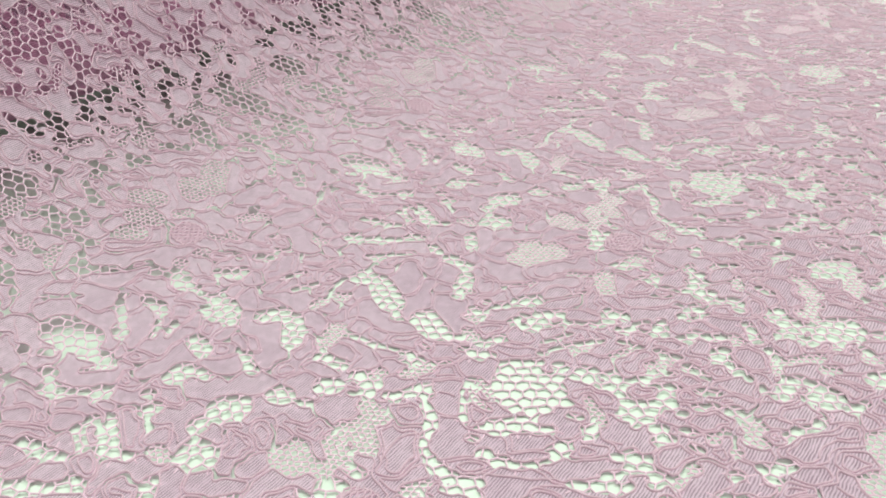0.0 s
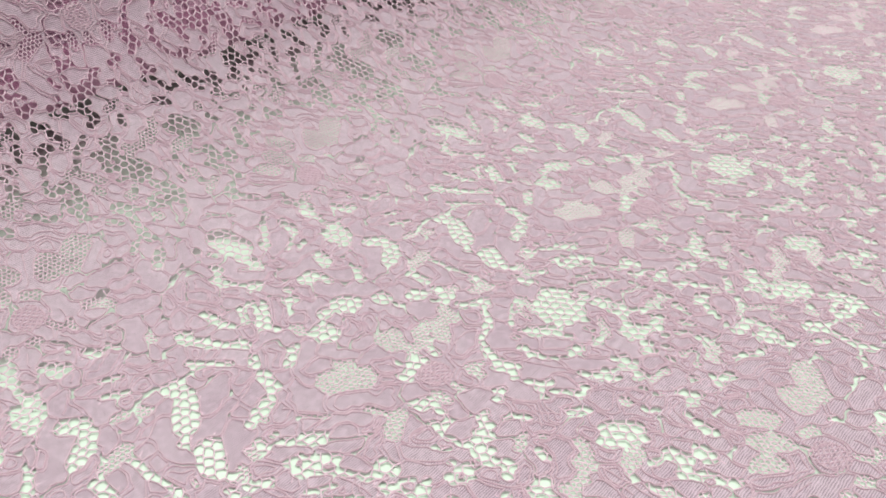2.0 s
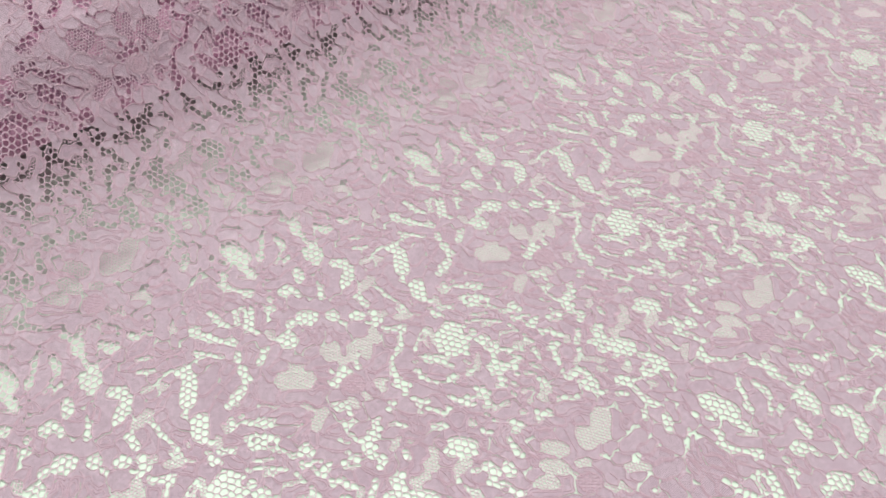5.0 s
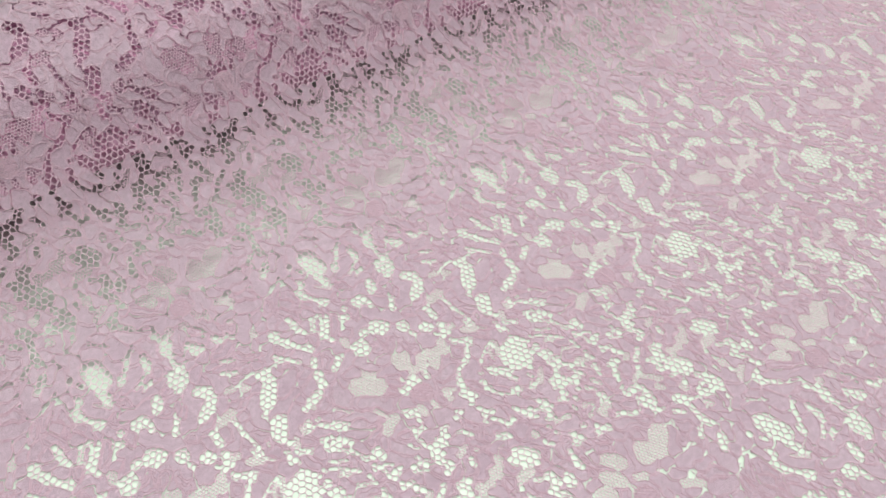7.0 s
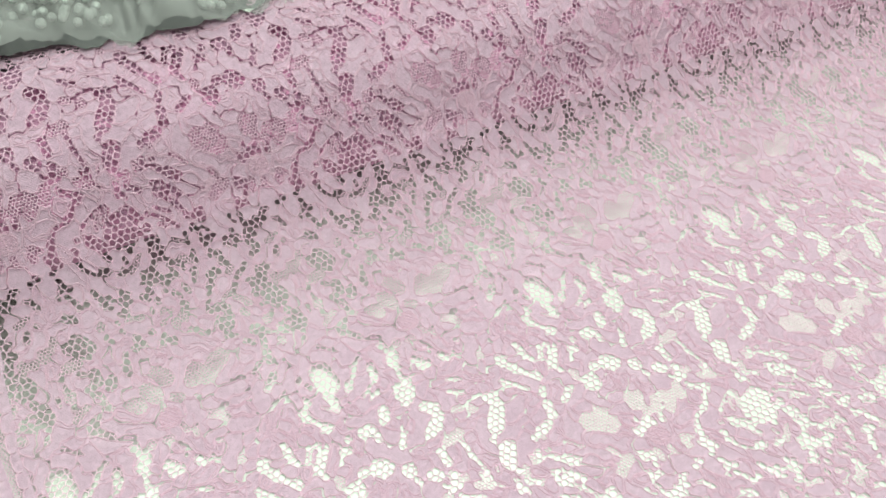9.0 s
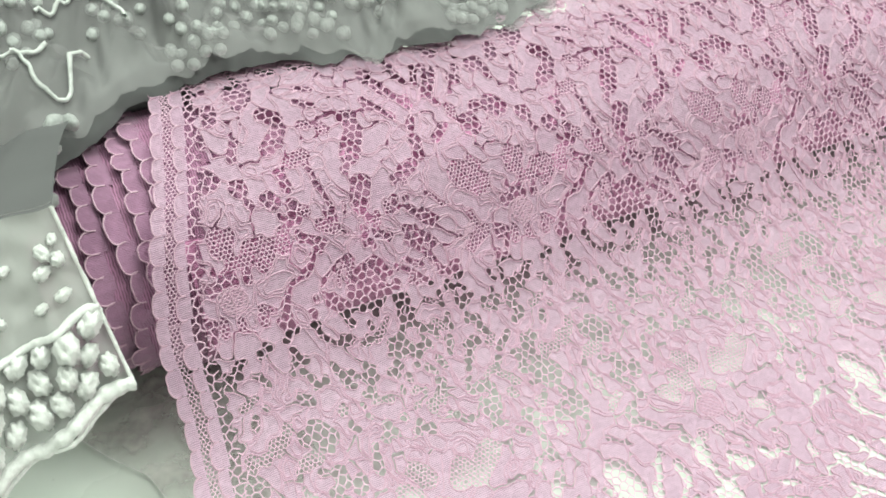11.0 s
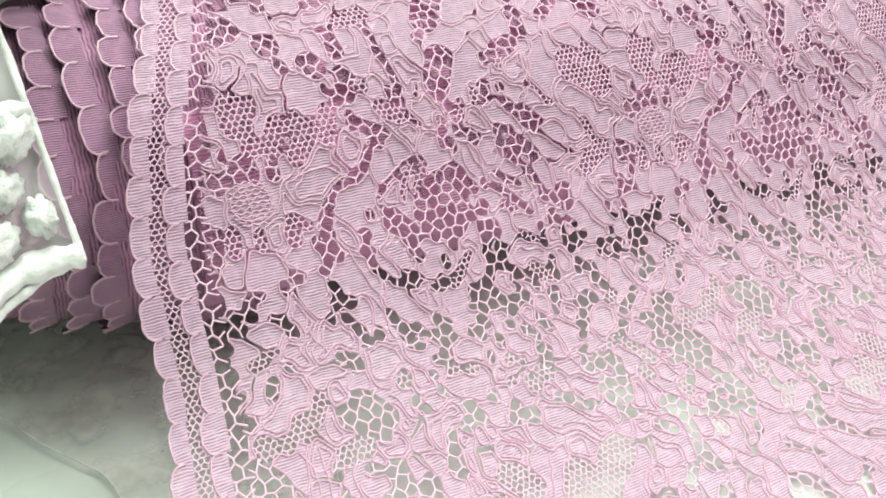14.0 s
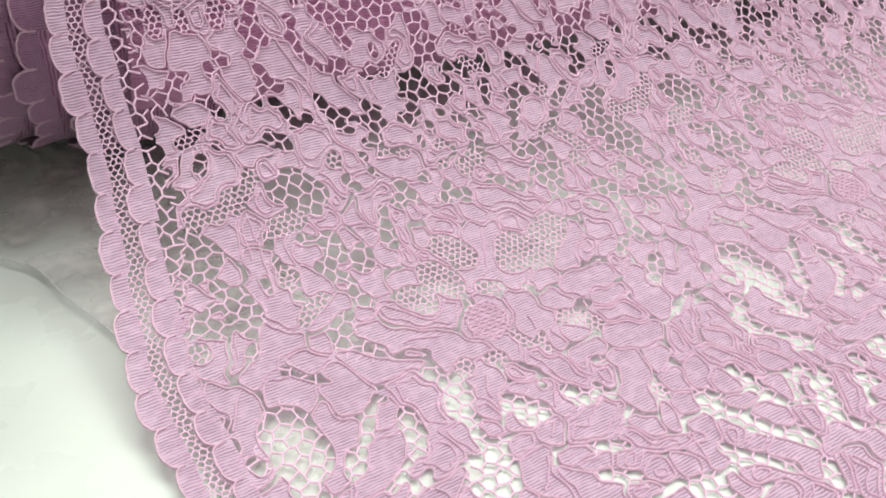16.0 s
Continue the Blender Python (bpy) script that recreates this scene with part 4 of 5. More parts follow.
def outline_cords():
    """A cord round every petal, and woven knots in the hearts of the flowers."""
    paths = []
    for k, leaf in enumerate(PETALS):
        at, gx, gy = leaf_window(leaf)
        mine = petal_distance(leaf, gx, gy)
        other = np.where(OWNER[at] == k, SECOND[at], FIRST[at])
        field = np.minimum((other - mine) / 2 - 0.30, SOLID[at] - 0.12)
        for kx, ky in KNOTS:
            dx, dy = (gx - kx + REPEAT_U / 2) % REPEAT_U - REPEAT_U / 2, (gy - ky + REPEAT_S / 2) % REPEAT_S - REPEAT_S / 2
            field = np.minimum(field, np.hypot(dx, dy * 1.2) - 4.2)
        for inset in ((0.0, 0.75) if k % 3 == 0 else (0.0,)):
            for pts, closed in contour(field - inset, gx[0, 0], gy[0, 0]):
                if len(pts) > 9 + 20 * inset:
                    paths.append((soften(pts, closed), closed))
    for kx, ky in KNOTS:
        for row in range(-5, 6):
            y = row * 0.85
            half = 4.6 * math.sqrt(max(0.1, 1 - (y / 5.2) ** 2))
            x = np.arange(-half, half, 0.45)
            paths.append((np.stack([kx + x, ky + y + 0.25 * np.sin(x * 3.3 + row * 3.14)], 1), False))
    for v in VEINS:
        d = np.gradient(v, axis=0)
        d /= np.hypot(*d.T)[:, None]
        shake = np.array([[noise.noise(Vector((p[0] * 0.5, p[1] * 0.5, 1))), noise.noise(Vector((p[0] * 0.5, p[1] * 0.5, 40)))] for p in v])
        v = v + shake * 0.6
        cloth = sample(SOLID, v) > 0.3
        run = []
        for p, c in zip(v, cloth):
            if c:
                run.append(p)
            if (not c or p is v[-1]) and len(run) > 2:
                paths.append((np.array(run), False))
            if not c:
                run = []
    return ridge(paths, 0.18, 0.40)


def honeycomb(size):
    """Edges of a six-sided net over one repeat, slightly uneven."""
    nx = round(REPEAT_U / (size * math.sqrt(3)))
    ny = 2 * round(REPEAT_S / (size * 3))
    w, hgt = REPEAT_U / nx, REPEAT_S / ny

    def knot(i, j, k):
        key = (i % nx, j % ny, k)
        q = random.Random(key[0] * 7919 + key[1] * 104729 + k)
        x, y = (i + 0.5 * (j % 2)) * w, j * hgt + (0.0 if k == 0 else hgt * 0.64)
        return (x + q.uniform(-0.27, 0.27) * size, y + q.uniform(-0.27, 0.27) * size)

    out = []
    for j in range(ny):
        for i in range(nx):
            a, b = knot(i, j, 0), knot(i, j, 1)
            s = 1 if j % 2 else 0
            out += [(a, b), (b, knot(i + s, j + 1, 0)), (b, knot(i + s - 1, j + 1, 0))]
    return np.array(out)


def net_threads(field, size, half):
    """The net inside a field's openings (values under 0)."""
    ends = honeycomb(size)
    low = np.minimum(np.minimum(sample(field, ends[:, 0]), sample(field, ends[:, 1])), sample(field, ends.mean(1)))
    return ridge([(e, False) for e, k in zip(ends, low < -0.22) if k], half, half * 1.5, -0.15)


EDGE = [(-140, -30), (100, -36), (150, -38), (166, -38.7), (185, -40), (207, -37.5), (231, -34), (256, -34), (280, -29), (300, -22), (330, -14), (400, -2)]
EDGE_S, EDGE_U = np.array(EDGE).T


def edge(s):
    return np.interp(s, EDGE_S, EDGE_U)


def repeat_over(piece, u_range, s_range, h, shift=(0, 0)):
    """Lays copies of one repeat side by side over a stretch of the fabric. Returns places, faces and weave coordinates."""
    flat, hs, faces = piece
    f = np.full((len(faces), 4), -1)
    for k, q in enumerate(faces):
        f[k, :len(q)] = q
    safe = np.where(f < 0, f[:, :1], f)
    all_v, all_f, all_uv, count = [], [], [], 0
    for i in range(-4, 6):
        for j in range(-2, 4):
            s = flat[:, 1] + START_S + j * REPEAT_S + shift[1]
            u = drawn(flat[:, 0] + START_U + i * REPEAT_U + shift[0], s)
            if s.max() < s_range[0] or s.min() > s_range[1] or u.max() < u_range[0] or u.min() > u_range[1]:
                continue
            fine = (u > u_range[0]) & (u < u_range[1]) & (s > s_range[0]) & (s < s_range[1]) & (u > edge(s) + np.interp(s, [196, 212], [9.0, 13.5]))
            keep = fine[safe].all(1)
            if not keep.any():
                continue
            used = np.unique(safe[keep])
            index = np.full(len(flat), -1)
            index[used] = np.arange(len(used)) + count
            count += len(used)
            all_v.append(lay(u[used], s[used], hs[used] + h))
            all_uv.append(np.stack([u[used], s[used]], 1))
            all_f += [tuple(index[q] for q in row if q >= 0) for row in f[keep].tolist()]
    return np.vstack(all_v), all_f, np.vstack(all_uv)


CLOTH = cut_cloth()
CLOTH = (CLOTH[0], np.zeros(len(CLOTH[0])), CLOTH[1])
CORDS = outline_cords()
NET = net_threads(np.maximum(SOLID, -FINE_RIM), 1.65, 0.18)
FINE = net_threads(FINE_RIM, 0.82, 0.15)

lace = tagged(new("lace_fabric"), "dusty pink corded floral lace, drawn from its roll across the table", "lace fabric")
WIDE, LONG = (-60, 660), (-120, 372)
for name, piece, mat, h, label in (
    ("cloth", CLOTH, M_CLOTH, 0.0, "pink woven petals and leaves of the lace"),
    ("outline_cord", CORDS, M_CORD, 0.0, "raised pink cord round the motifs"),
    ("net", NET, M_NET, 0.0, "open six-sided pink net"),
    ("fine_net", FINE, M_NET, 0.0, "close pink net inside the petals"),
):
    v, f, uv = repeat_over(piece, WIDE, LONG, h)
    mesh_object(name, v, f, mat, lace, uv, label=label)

# ---- the scalloped selvage ----
def strip_net(size, half, near, far, base, low=-100):
    """Net threads in a strip that follows the fabric's edge, between two distances from it."""
    ends = honeycomb(size)
    paths = []
    for j in (-1, 0, 1, 2):
        e = ends[(ends[:, :, 0] > near).any(1) & (ends[:, :, 0] < far).any(1)] + np.array([0, START_S + j * REPEAT_S])
        paths += [(p, False) for p in e if low < p[0, 1] < 365]
    flat, hs, faces = ridge(paths, half, half * 1.5, base)
    return lay(flat[:, 0] + edge(flat[:, 1]), flat[:, 1], hs), faces, flat


v, f, uv = strip_net(0.72, 0.14, 3.0, 7.5, -0.1)
selvage = mesh_object("selvage", v, f, M_NET, lace, uv, label="close pink net along the scalloped edge")
v, f, uv = strip_net(1.7, 0.2, 10.0, 13.2, -0.1, 198)
mesh_object("edge_net", v, f, M_NET, lace, uv, label="open pink net beside the scalloped edge")


def lobe(width, depth, q):
    """A scallop on a flat ground, base on the line x = 0: points, heights, faces."""
    n = 13
    rim = []
    for k in range(n):
        t = math.pi * k / (n - 1)
        swell = 1 + q.uniform(-0.05, 0.05)
        rim.append((-depth * math.sin(t) ** 0.6 * swell, -width / 2 * math.cos(t)))
    pts, hs, faces = [(depth * 0.55, -width * 0.5), (depth * 0.55, 0.0), (depth * 0.55, width * 0.5)], [0.0, 0.0, 0.0], []
    for x, y in rim:
        m = math.hypot(x, y) + 1e-6
        for r, h in ((-0.44, 0.02), (-0.36, 0.4), (-0.06, 0.4), (0.04, 0.0)):
            pts.append((x + r * x / m, y + r * y / m))
            hs.append(h)
    for k in range(n - 1):
        a, b = 3 + 4 * k, 3 + 4 * (k + 1)
        faces += [(a + r, a + r + 1, b + r + 1, b + r) for r in range(3)]
        faces.append((1, a, b))
    faces += [(0, 3, 1), (1, 3 + 4 * (n - 1), 2)]
    return np.array(pts), np.array(hs), faces


def bind(ob):
    """The scallop's rim is a bound cord."""
    ob.data.materials.append(M_CORD)
    for face in ob.data.polygons:
        if len(face.vertices) == 4:
            face.material_index = 1


q = random.Random(3)
for row, (off, pitch, first) in enumerate(((0.0, 7.9, -96.0), (6.6, 7.5, -92.0))):
    s = first
    while s < 360:
        w = pitch * q.uniform(0.92, 1.08)
        pts, hs, faces = lobe(w * 1.06, 2.7 * q.uniform(0.8, 1.2), q)
        at = s + w / 2 + pts[:, 1]
        u = edge(s + w / 2) + off + 2.7 + pts[:, 0] + (edge(at) - edge(s + w / 2)) * 0.7
        ob = mesh_object("scallop", lay(u, at, hs + 0.15 + 0.2 * row), faces, M_CLOTH, selvage, np.stack([u, at], 1), smooth=False)
        bind(ob)
        s += w

# ---- the roll that the lace comes from ----
roll = tagged(new("fabric_roll"), "roll of dusty pink lace on the table, its layers fanned out", "fabric roll")
MID_Y, MID_Z = 0.2975, 0.0450


def ring(u, ry, rz, angle, out=0.0):
    return (u, MID_Y + (ry + out) * math.cos(angle), MID_Z + (rz + out) * math.sin(angle))


def tube(name, u0, u1, ry, rz, material, parent, wobble, label="", closed=True, across=False):
    """A wound layer: an oval tube, uneven along its length."""
    n, m = 72, max(3, int(abs(u1 - u0) / 0.012))
    verts, uvs, faces = [], [], []
    for i in range(m + 1):
        u = u0 + (u1 - u0) * i / m
        for k in range(n):
            a = 2 * math.pi * k / n
            verts.append(ring(u, ry, rz, a, wobble * noise.noise(Vector((u * 30, math.cos(a) * 2, math.sin(a) * 2)))))
            uvs.append((a * ry * 1000, u * 1000) if across else (u * 1000, a * ry * 1000))
    for i in range(m):
        for k in range(n):
            faces.append((i * n + k, i * n + (k + 1) % n, (i + 1) * n + (k + 1) % n, (i + 1) * n + k))
    if closed:
        faces += [tuple(range(n)), tuple(m * n + k for k in reversed(range(n)))]
    return mesh_object(name, verts, faces, material, parent, uvs, label=label)


tube("inner_layer", -0.018, 0.660, 0.0490, 0.0388, M_ROLL, roll, 0.0006, "deep pink inner layers of the roll")
# same weave, darker: shade behind the top lace's holes is put into its colour
M_UNDER = cloth_material("shaded_pink_weave", (0.54, 0.26, 0.42), (0.63, 0.33, 0.51), 0.58, 0.12)
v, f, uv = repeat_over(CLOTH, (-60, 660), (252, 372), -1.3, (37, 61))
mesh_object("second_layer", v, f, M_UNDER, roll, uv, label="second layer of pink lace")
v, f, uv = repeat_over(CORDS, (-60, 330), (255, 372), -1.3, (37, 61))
mesh_object("second_layer_cord", v, f, M_STACK_SHADE, roll, uv)

# net strip pink, darkened in colour for the shade between layer ends
M_STRIP = cloth_material("shaded_net_strip", (0.42, 0.18, 0.33), (0.52, 0.25, 0.42), 0.8, 0.0, 0.22)
for k in range(5):
    ry, rz = 0.0464 - 0.0020 * k, 0.0434 - 0.0019 * k
    end = -22.5 - (0, 6.4, 14.6, 21.5, 29.5)[k]
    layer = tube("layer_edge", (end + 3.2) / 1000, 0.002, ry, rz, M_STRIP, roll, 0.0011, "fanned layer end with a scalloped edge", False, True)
    size = (8.2, 7.6, 8.6, 7.8, 8.0)[k]
    base = 1.2 + 0.1 * k
    while base < 4.85:
        w = size * q.uniform(0.85, 1.15)
        base += w / 2000 / ry
        pts, hs, faces = lobe(w * 1.08, 3.9 * q.uniform(0.75, 1.25), q)
        angle = base + pts[:, 1] / 1000 / ry
        slip = 3.2 * noise.noise(Vector((base * 1.6, k * 3.7, 0)))
        lift = (hs + 0.35 + 0.5 * np.clip(-pts[:, 0] / 4, 0, 1) * q.uniform(0, 1.5)) / 1000
        ob = mesh_object("scallop", [ring((end + 3.2 + slip + p[0]) / 1000, ry, rz, a, h) for p, a, h in zip(pts, angle, lift)], faces, M_STACK_SHADE, layer,
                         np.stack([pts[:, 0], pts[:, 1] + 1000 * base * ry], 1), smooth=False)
        bind(ob)
        base += w / 2000 / ry
tube("roll_core", -0.0585, -0.010, 0.0345, 0.0330, M_ROLL, roll, 0.001, "tightly wound pink heart of the roll")

# ---- white beaded tulle heaped over the roll's end ----
tulle_heap = tagged(new("beaded_tulle"), "crumpled grey-white tulle with beads, lying over the pink roll", "tulle fabric")
FRONT_X = [-0.30, -0.060, -0.047, -0.030, -0.016, 0.008, 0.034, 0.060, 0.0875, 0.0966, 0.122, 0.140, 0.160]
FRONT_Y = [0.262, 0.272, 0.284, 0.293, 0.301, 0.3000, 0.2990, 0.2945, 0.2880, 0.2925, 0.2975, 0.302, 0.330]
FRONT_Z = [0.055, 0.072, 0.0835, 0.0895, 0.0945, 0.0972, 0.0975, 0.0970, 0.0960, 0.0965, 0.0975, 0.0980, 0.0930]


def heap(x, t, up=0.0):
    """The heap's surface: x along the roll, t from its front hem (0) to its back (1)."""
    y0, z0 = np.interp(x, FRONT_X, FRONT_Y), np.interp(x, FRONT_X, FRONT_Z)
    tall = np.interp(x, (-0.30, -0.05, 0.03, 0.10, 0.16), (0.085, 0.060, 0.036, 0.020, 0.004))
    y = y0 + 0.20 * t
    z = z0 + tall * math.sin(min(1.0, t * 1.7) * math.pi * 0.62) ** 0.8 if t > 0 else z0
    z -= max(0.0, t - 0.5) * 0.19 * (1 if t > 0.5 else 0)
    crease = 0.5 - abs(noise.noise(Vector((x * 55 + t * 5, t * 5, 2.0))))
    fine = 0.5 - abs(noise.noise(Vector((x * 150 - t * 12, t * 14, 7.0))))
    thin = 0.5 - abs(noise.noise(Vector((x * 340 + t * 40, t * 30, 3.0))))
    fold = 0.024 * (crease - 0.3) + 0.0085 * (fine - 0.3) + 0.0022 * (thin - 0.3) + 0.003 * math.sin(x * 95 + 6 * t)
    return Vector((x, y + 0.3 * fold, max(0.004, z + fold * min(1.0, t * 14 + 0.12) + up)))


def veil(x, t):
    """The sheer upper sheet, which hangs over the lower one's hem in uneven tongues."""
    reach = 0.004 + 0.004 * noise.noise(Vector((x * 45, 1.0, 0))) + 0.0016 * noise.noise(Vector((x * 170, 5.0, 0)))
    if t < 0.03:
        p = heap(x, 0.03, 0.0045)
        k = 1 - t / 0.03
        return p + Vector((0, -(0.006 + reach) * k, -0.0052 * k * k))
    return heap(x, t, 0.0045 + 0.002 * noise.noise(Vector((x * 60, t * 9, 8.0))))


def drape(name, surface, xs, ts, material, parent, label=""):
    verts, faces, uvs = [], [], []
    for x in xs:
        for t in ts:
            verts.append(surface(x, t))
            uvs.append((x * 1000, t * 200))
    n = len(ts)
    for i in range(len(xs) - 1):
        for j in range(n - 1):
            faces.append((i * n + j, i * n + j + 1, (i + 1) * n + j + 1, (i + 1) * n + j))
    return mesh_object(name, verts, faces, material, parent, uvs, label=label)


XS, TS = np.linspace(-0.28, 0.158, 300), np.concatenate([np.linspace(0, 0.3, 70), np.linspace(0.31, 1, 45)])
M_GREY = tulle_material("grey_tulle_folds", (0.115, 0.115, 0.12), 0.96)
drape("under_sheet", lambda x, t: heap(x, t, -0.0005), XS, TS, M_GREY, tulle_heap, "grey crumpled under layer")
drape("upper_sheet", veil, XS, TS, M_TULLE, tulle_heap, "sheer grey upper layer with soft folds")


M_GREY_BEAD = bead_material("pale_bead_stitch", (0.30, 0.31, 0.31), (0.42, 0.435, 0.43))
M_GREY_CORD = bead_material("pale_cord_thread", (0.50, 0.52, 0.51), (0.68, 0.70, 0.69), 250.0)


def bead_mesh(material, tuft=1.0):
    """An oval padded stitch; tuft: how ragged its threads are."""
    bm = bmesh.new()
    bmesh.ops.create_uvsphere(bm, u_segments=22, v_segments=14, radius=1.0)
    for v in bm.verts:
        v.co *= 1 + tuft * (0.28 * noise.noise(v.co * 2.0) + 0.22 * noise.noise(v.co * 5.5))
    me = bpy.data.meshes.new("bead")
    bm.to_mesh(me)
    bm.free()
    me.materials.append(material)
    me.polygons.foreach_set("use_smooth", [True] * len(me.polygons))
    return me


TRAILS = []
BEAD, GREY_BEAD = bead_mesh(M_BEAD, 1.25), bead_mesh(M_GREY_BEAD, 0.4)


def bead(place, size, turn, parent, flat=0.6, shape=None):
    ob = new("bead", shape or BEAD)
    ob.parent = parent
    ob.matrix_basis = Matrix.LocRotScale(place, Euler((q.uniform(-0.3, 0.3), q.uniform(-0.3, 0.3), turn)), Vector((size * 0.8, size * 1.25, size * flat)))
    return ob


for k in range(26):  # tidy rows of oval beads between the two sheets
    cx, ct = -0.20 + 0.0132 * k + q.uniform(-0.003, 0.003), q.choice((0.05, 0.09, 0.15, 0.24))
    cols, rows, lean = q.choice((3, 4)), q.choice((4, 5, 6)), q.uniform(-0.35, 0.35)
    for i in range(cols):
        for j in range(rows):
            x = cx + (i - cols / 2 + 0.5 * (j % 2)) * 0.0048 + lean * j * 0.001
            t = ct + (j - rows / 2) * 0.019
            if 0.012 < t < 0.9 and x < 0.135:
                bead(heap(x, t, 0.0022), 0.0024 * q.uniform(0.92, 1.08), lean + q.uniform(-0.1, 0.1), tulle_heap, 0.75, GREY_BEAD)
# added sheet: stands in for the dark gap between heap and roll
drape("gap_filler", lambda x, t: Vector((x, float(np.interp(x, FRONT_X, FRONT_Y)) + 0.011 + 0.003 * noise.noise(Vector((x * 90, t * 4, 6))),
                                           float(np.interp(x, FRONT_X, FRONT_Z)) + 0.004 - 0.05 * t)),
      np.linspace(-0.28, 0.045, 160), np.linspace(0, 1, 8), M_GREY, tulle_heap, "added dark grey sheet that fills the gap behind the roll")
for k in range(16):  # large beads along the hem
    x = -0.088 + 0.0034 * k + q.uniform(-0.0015, 0.0015)
    place = heap(x, q.uniform(0.0, 0.03), 0.0) + Vector((0, -0.008, q.choice((-0.002, 0.001, 0.005))))
    bead(place, 0.0023 * q.uniform(0.6, 1.35), q.uniform(-1.2, 1.2), tulle_heap, 1.0, GREY_BEAD)
for k in range(9):  # twisted trailing cords
    x, t, d = q.uniform(-0.15, 0.10), q.uniform(0.08, 0.3), q.uniform(0, 6.28)
    path = []
    for i in range(24):
        d += q.uniform(-0.5, 0.5)
        x, t = x + 0.0013 * math.cos(d), min(0.6, max(0.02, t + 0.007 * math.sin(d)))
        path.append(heap(min(x, 0.13), t, 0.0062))
    TRAILS.append(path)

# ---- the white corner that hangs in front of the roll's end ----
flap = tagged(new("beaded_lace_corner"), "white beaded lace corner hanging beside the pink roll", "lace fabric")


def hang(a, b):
    """a: 0 at the free edge to 1 away from the roll; b: 0 at the hem to 1 at the top."""
    x = -0.0437 + (-0.0492 + 0.0437) * b - 0.10 * a
    z = (0.0722 - 0.032 * a) * (1 - b) + (0.114 - 0.004 * a) * b
    y = 0.2033 + (z - 0.0725) * 0.45 - 0.012 * a + 0.0022 * math.sin(a * 30 + b * 5) * min(1, a * 8) + 0.0012 * noise.noise(Vector((a * 14, b * 9, 5)))
    return Vector((x, y, z))


AS = np.linspace(0, 1, 70)
drape("sheet", hang, AS, np.linspace(0, 1, 30), M_PALE_TULLE, flap, "sheer white tulle ground")
drape("backing", lambda a, b: hang(a, b) + Vector((0, 0.0016, 0)), AS, np.linspace(0.44, 1, 20), M_WHITE, flap, "white woven lace")
drape("top_fold", lambda a, b: hang(a, 1.0) + Vector((0.012 * b, 0.062 * b, 0.003 * math.sin(b * 3.1) - 0.012 * b)), AS, np.linspace(0, 1, 14), M_GREY, flap, "grey folded top of the lace corner")


def rope(name, path, radius, material, parent, label=""):
    """A cord of round section along a path of places."""
    verts, faces, n = [], [], 7
    p = [Vector(x) for x in path]
    for i, c in enumerate(p):
        d = (p[min(i + 1, len(p) - 1)] - p[max(i - 1, 0)]).normalized()
        side = d.cross(Vector((0, -1, 0.3))).normalized()
        up = side.cross(d)
        r = radius * (1 + 0.45 * noise.noise(c * 500))
        verts += [c + r * (math.cos(k * 6.283 / n) * side + math.sin(k * 6.283 / n) * up) for k in range(n)]
    for i in range(len(p) - 1):
        faces += [(i * n + k, i * n + (k + 1) % n, (i + 1) * n + (k + 1) % n, (i + 1) * n + k) for k in range(n)]
    return mesh_object(name, verts, faces, material, parent, label=label)


for path in TRAILS:
    rope('trailing_cord', path, 0.0007, M_GREY_CORD, tulle_heap, 'pale twisted cord on the tulle')
out = Vector((0, -0.0008, 0.0003))
rope("hem_cord", [hang(a, 0.012 + 0.055 * abs(math.sin(a * 14))) + out for a in np.linspace(0, 1, 160)], 0.0018, M_WHITE_CORD, flap, "thick white scalloped hem cord")
rope("hem_cord", [hang(a, 0.005) + out for a in np.linspace(0, 1, 90)], 0.0007, M_WHITE_CORD, flap, "thin white hem cord")
rope("side_cord", [hang(0.003, b) + out for b in np.linspace(0, 1, 60)], 0.0005, M_WHITE_CORD, flap, "white bound edge")
rope("band_cord", [hang(a, 0.46 + 0.02 * math.sin(a * 25)) + out for a in np.linspace(0, 1, 100)], 0.0011, M_WHITE_CORD, flap, "raised white band")
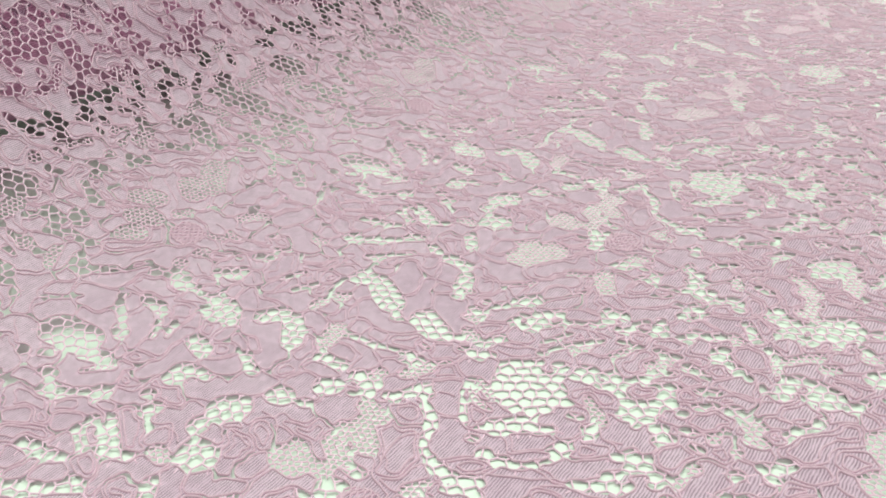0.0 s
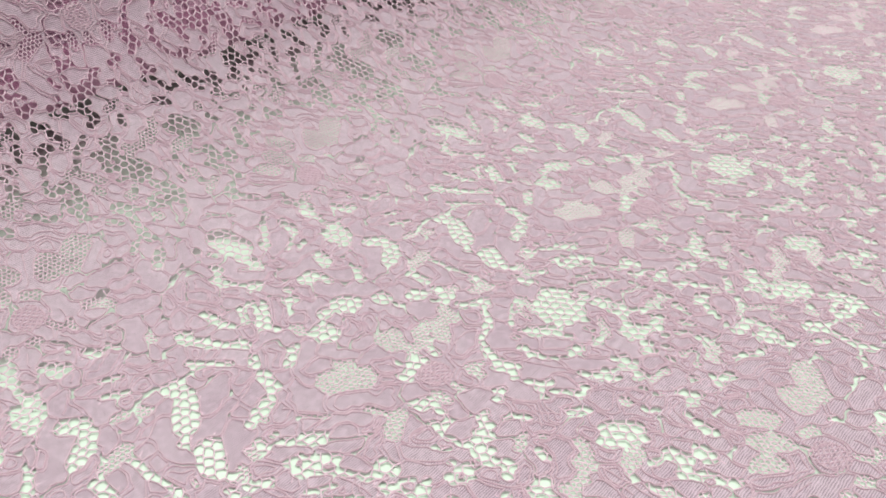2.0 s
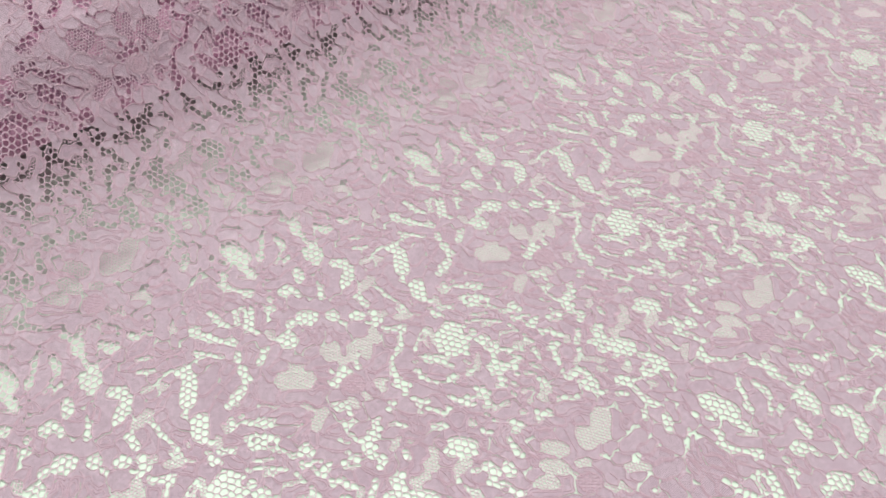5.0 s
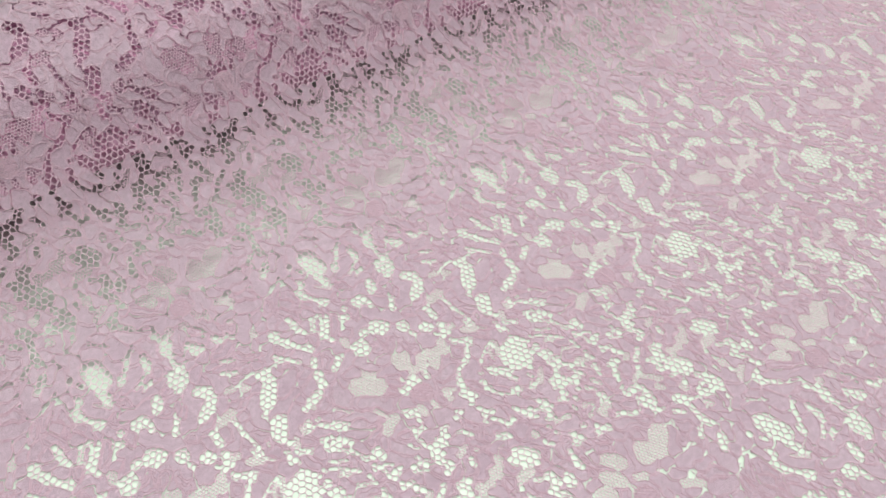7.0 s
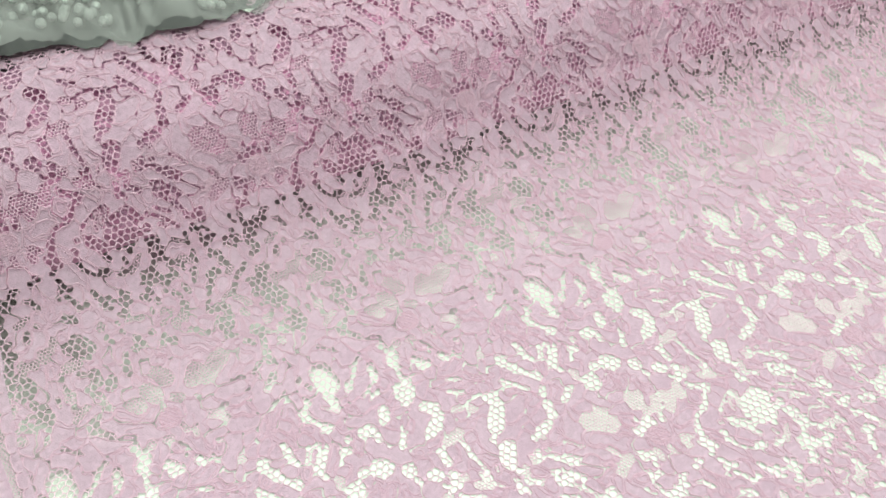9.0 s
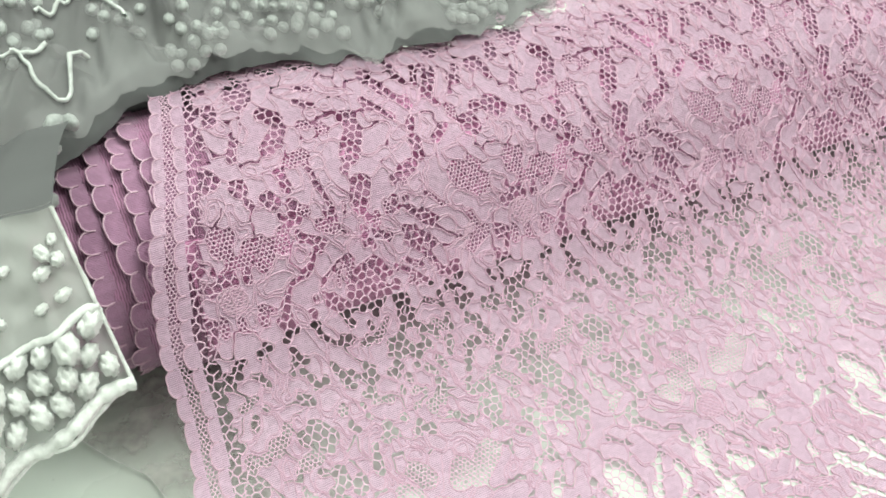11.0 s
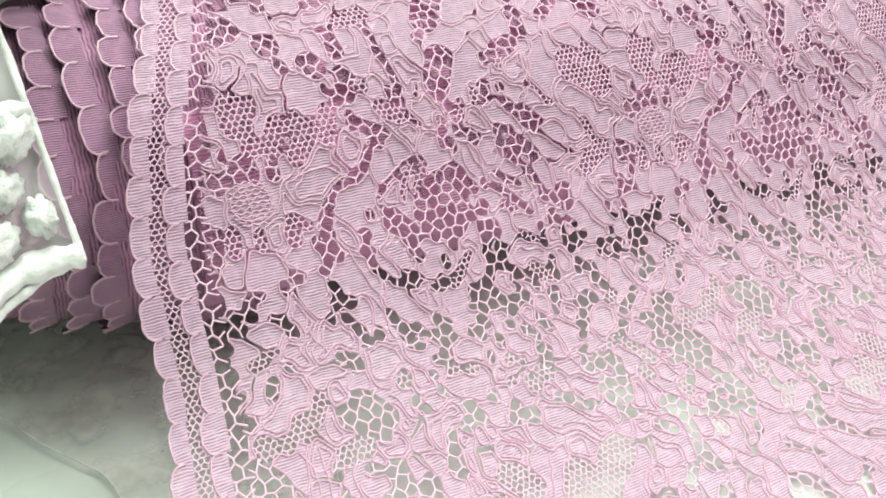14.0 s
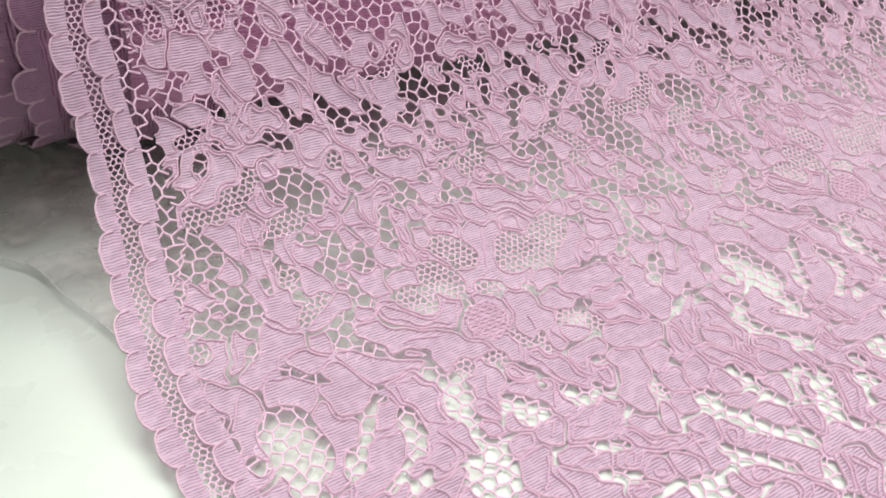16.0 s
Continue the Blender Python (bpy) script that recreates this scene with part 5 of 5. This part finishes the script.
for row in range(3):
    for k in range(17):
        a = 0.035 + k * 0.058 + 0.029 * (row % 2) + q.uniform(-0.004, 0.004)
        b = 0.17 + row * 0.112 + q.uniform(-0.008, 0.008)
        if a < 0.98:
            bead(hang(a, b) + out, 0.0030 * q.uniform(0.85, 1.15), q.uniform(-0.5, 0.5), flap, 1.0)
for k in range(60):
    a, b = q.uniform(0.03, 0.97), q.uniform(0.56, 0.95)
    bead(hang(a, b) + out, 0.0016 * q.uniform(0.6, 1.3), q.uniform(-1.5, 1.5), flap, 0.8)


# ---- a sheer beaded sheet that lies flat on the table, under the roll and the lace ----
table_sheet = tagged(new("flat_tulle"), "sheer grey tulle with cloudy stitching, flat on the table", "tulle fabric")
HEM_Y = [0.14, 0.170, 0.205, 0.238, 0.268, 0.290, 0.36]
HEM_X = [-0.030, -0.033, -0.0365, -0.047, -0.066, -0.084, -0.16]


def flat_sheet(y, t):
    """y along the table, t from the free edge (0) to far under the lace (1)."""
    x = float(np.interp(y, HEM_Y, HEM_X)) + 0.0012 * noise.noise(Vector((y * 70, 0, 3)))
    x = x + (0.004 - x) * t
    ease = min(1.0, max(0.0, (y - 0.165) / 0.03))
    return Vector((x, y, 0.0005 + ease * (0.0012 + 0.0016 * noise.noise(Vector((x * 60, y * 60, 2))) * min(1, t * 6))))


def stitched_tulle_material():
    """Sheer netting with faint cloudy patches of stitching."""
    k = Nodes("flat_stitched_tulle")
    k.color(k.ramp(k.noise(70.0, 4.0), (0.66, 0.64, 0.61), (0.80, 0.79, 0.76)))
    k.b.inputs["Roughness"].default_value = 0.6
    k.link(k.ramp(k.noise(95.0, 5.0), (0.12,) * 3, (0.62,) * 3, 0.4, 0.66), k.b.inputs["Alpha"])
    return k.m


drape("sheet", flat_sheet, np.linspace(0.145, 0.355, 90), np.linspace(0, 1, 50), stitched_tulle_material(), table_sheet, "sheer tulle ground with cloudy stitching")
rope("hem", [flat_sheet(y, 0.0) + Vector((0, 0, 0.0002)) for y in np.linspace(0.15, 0.35, 120)], 0.00014, M_WHITE_CORD, table_sheet, "thin pale hem of the tulle")
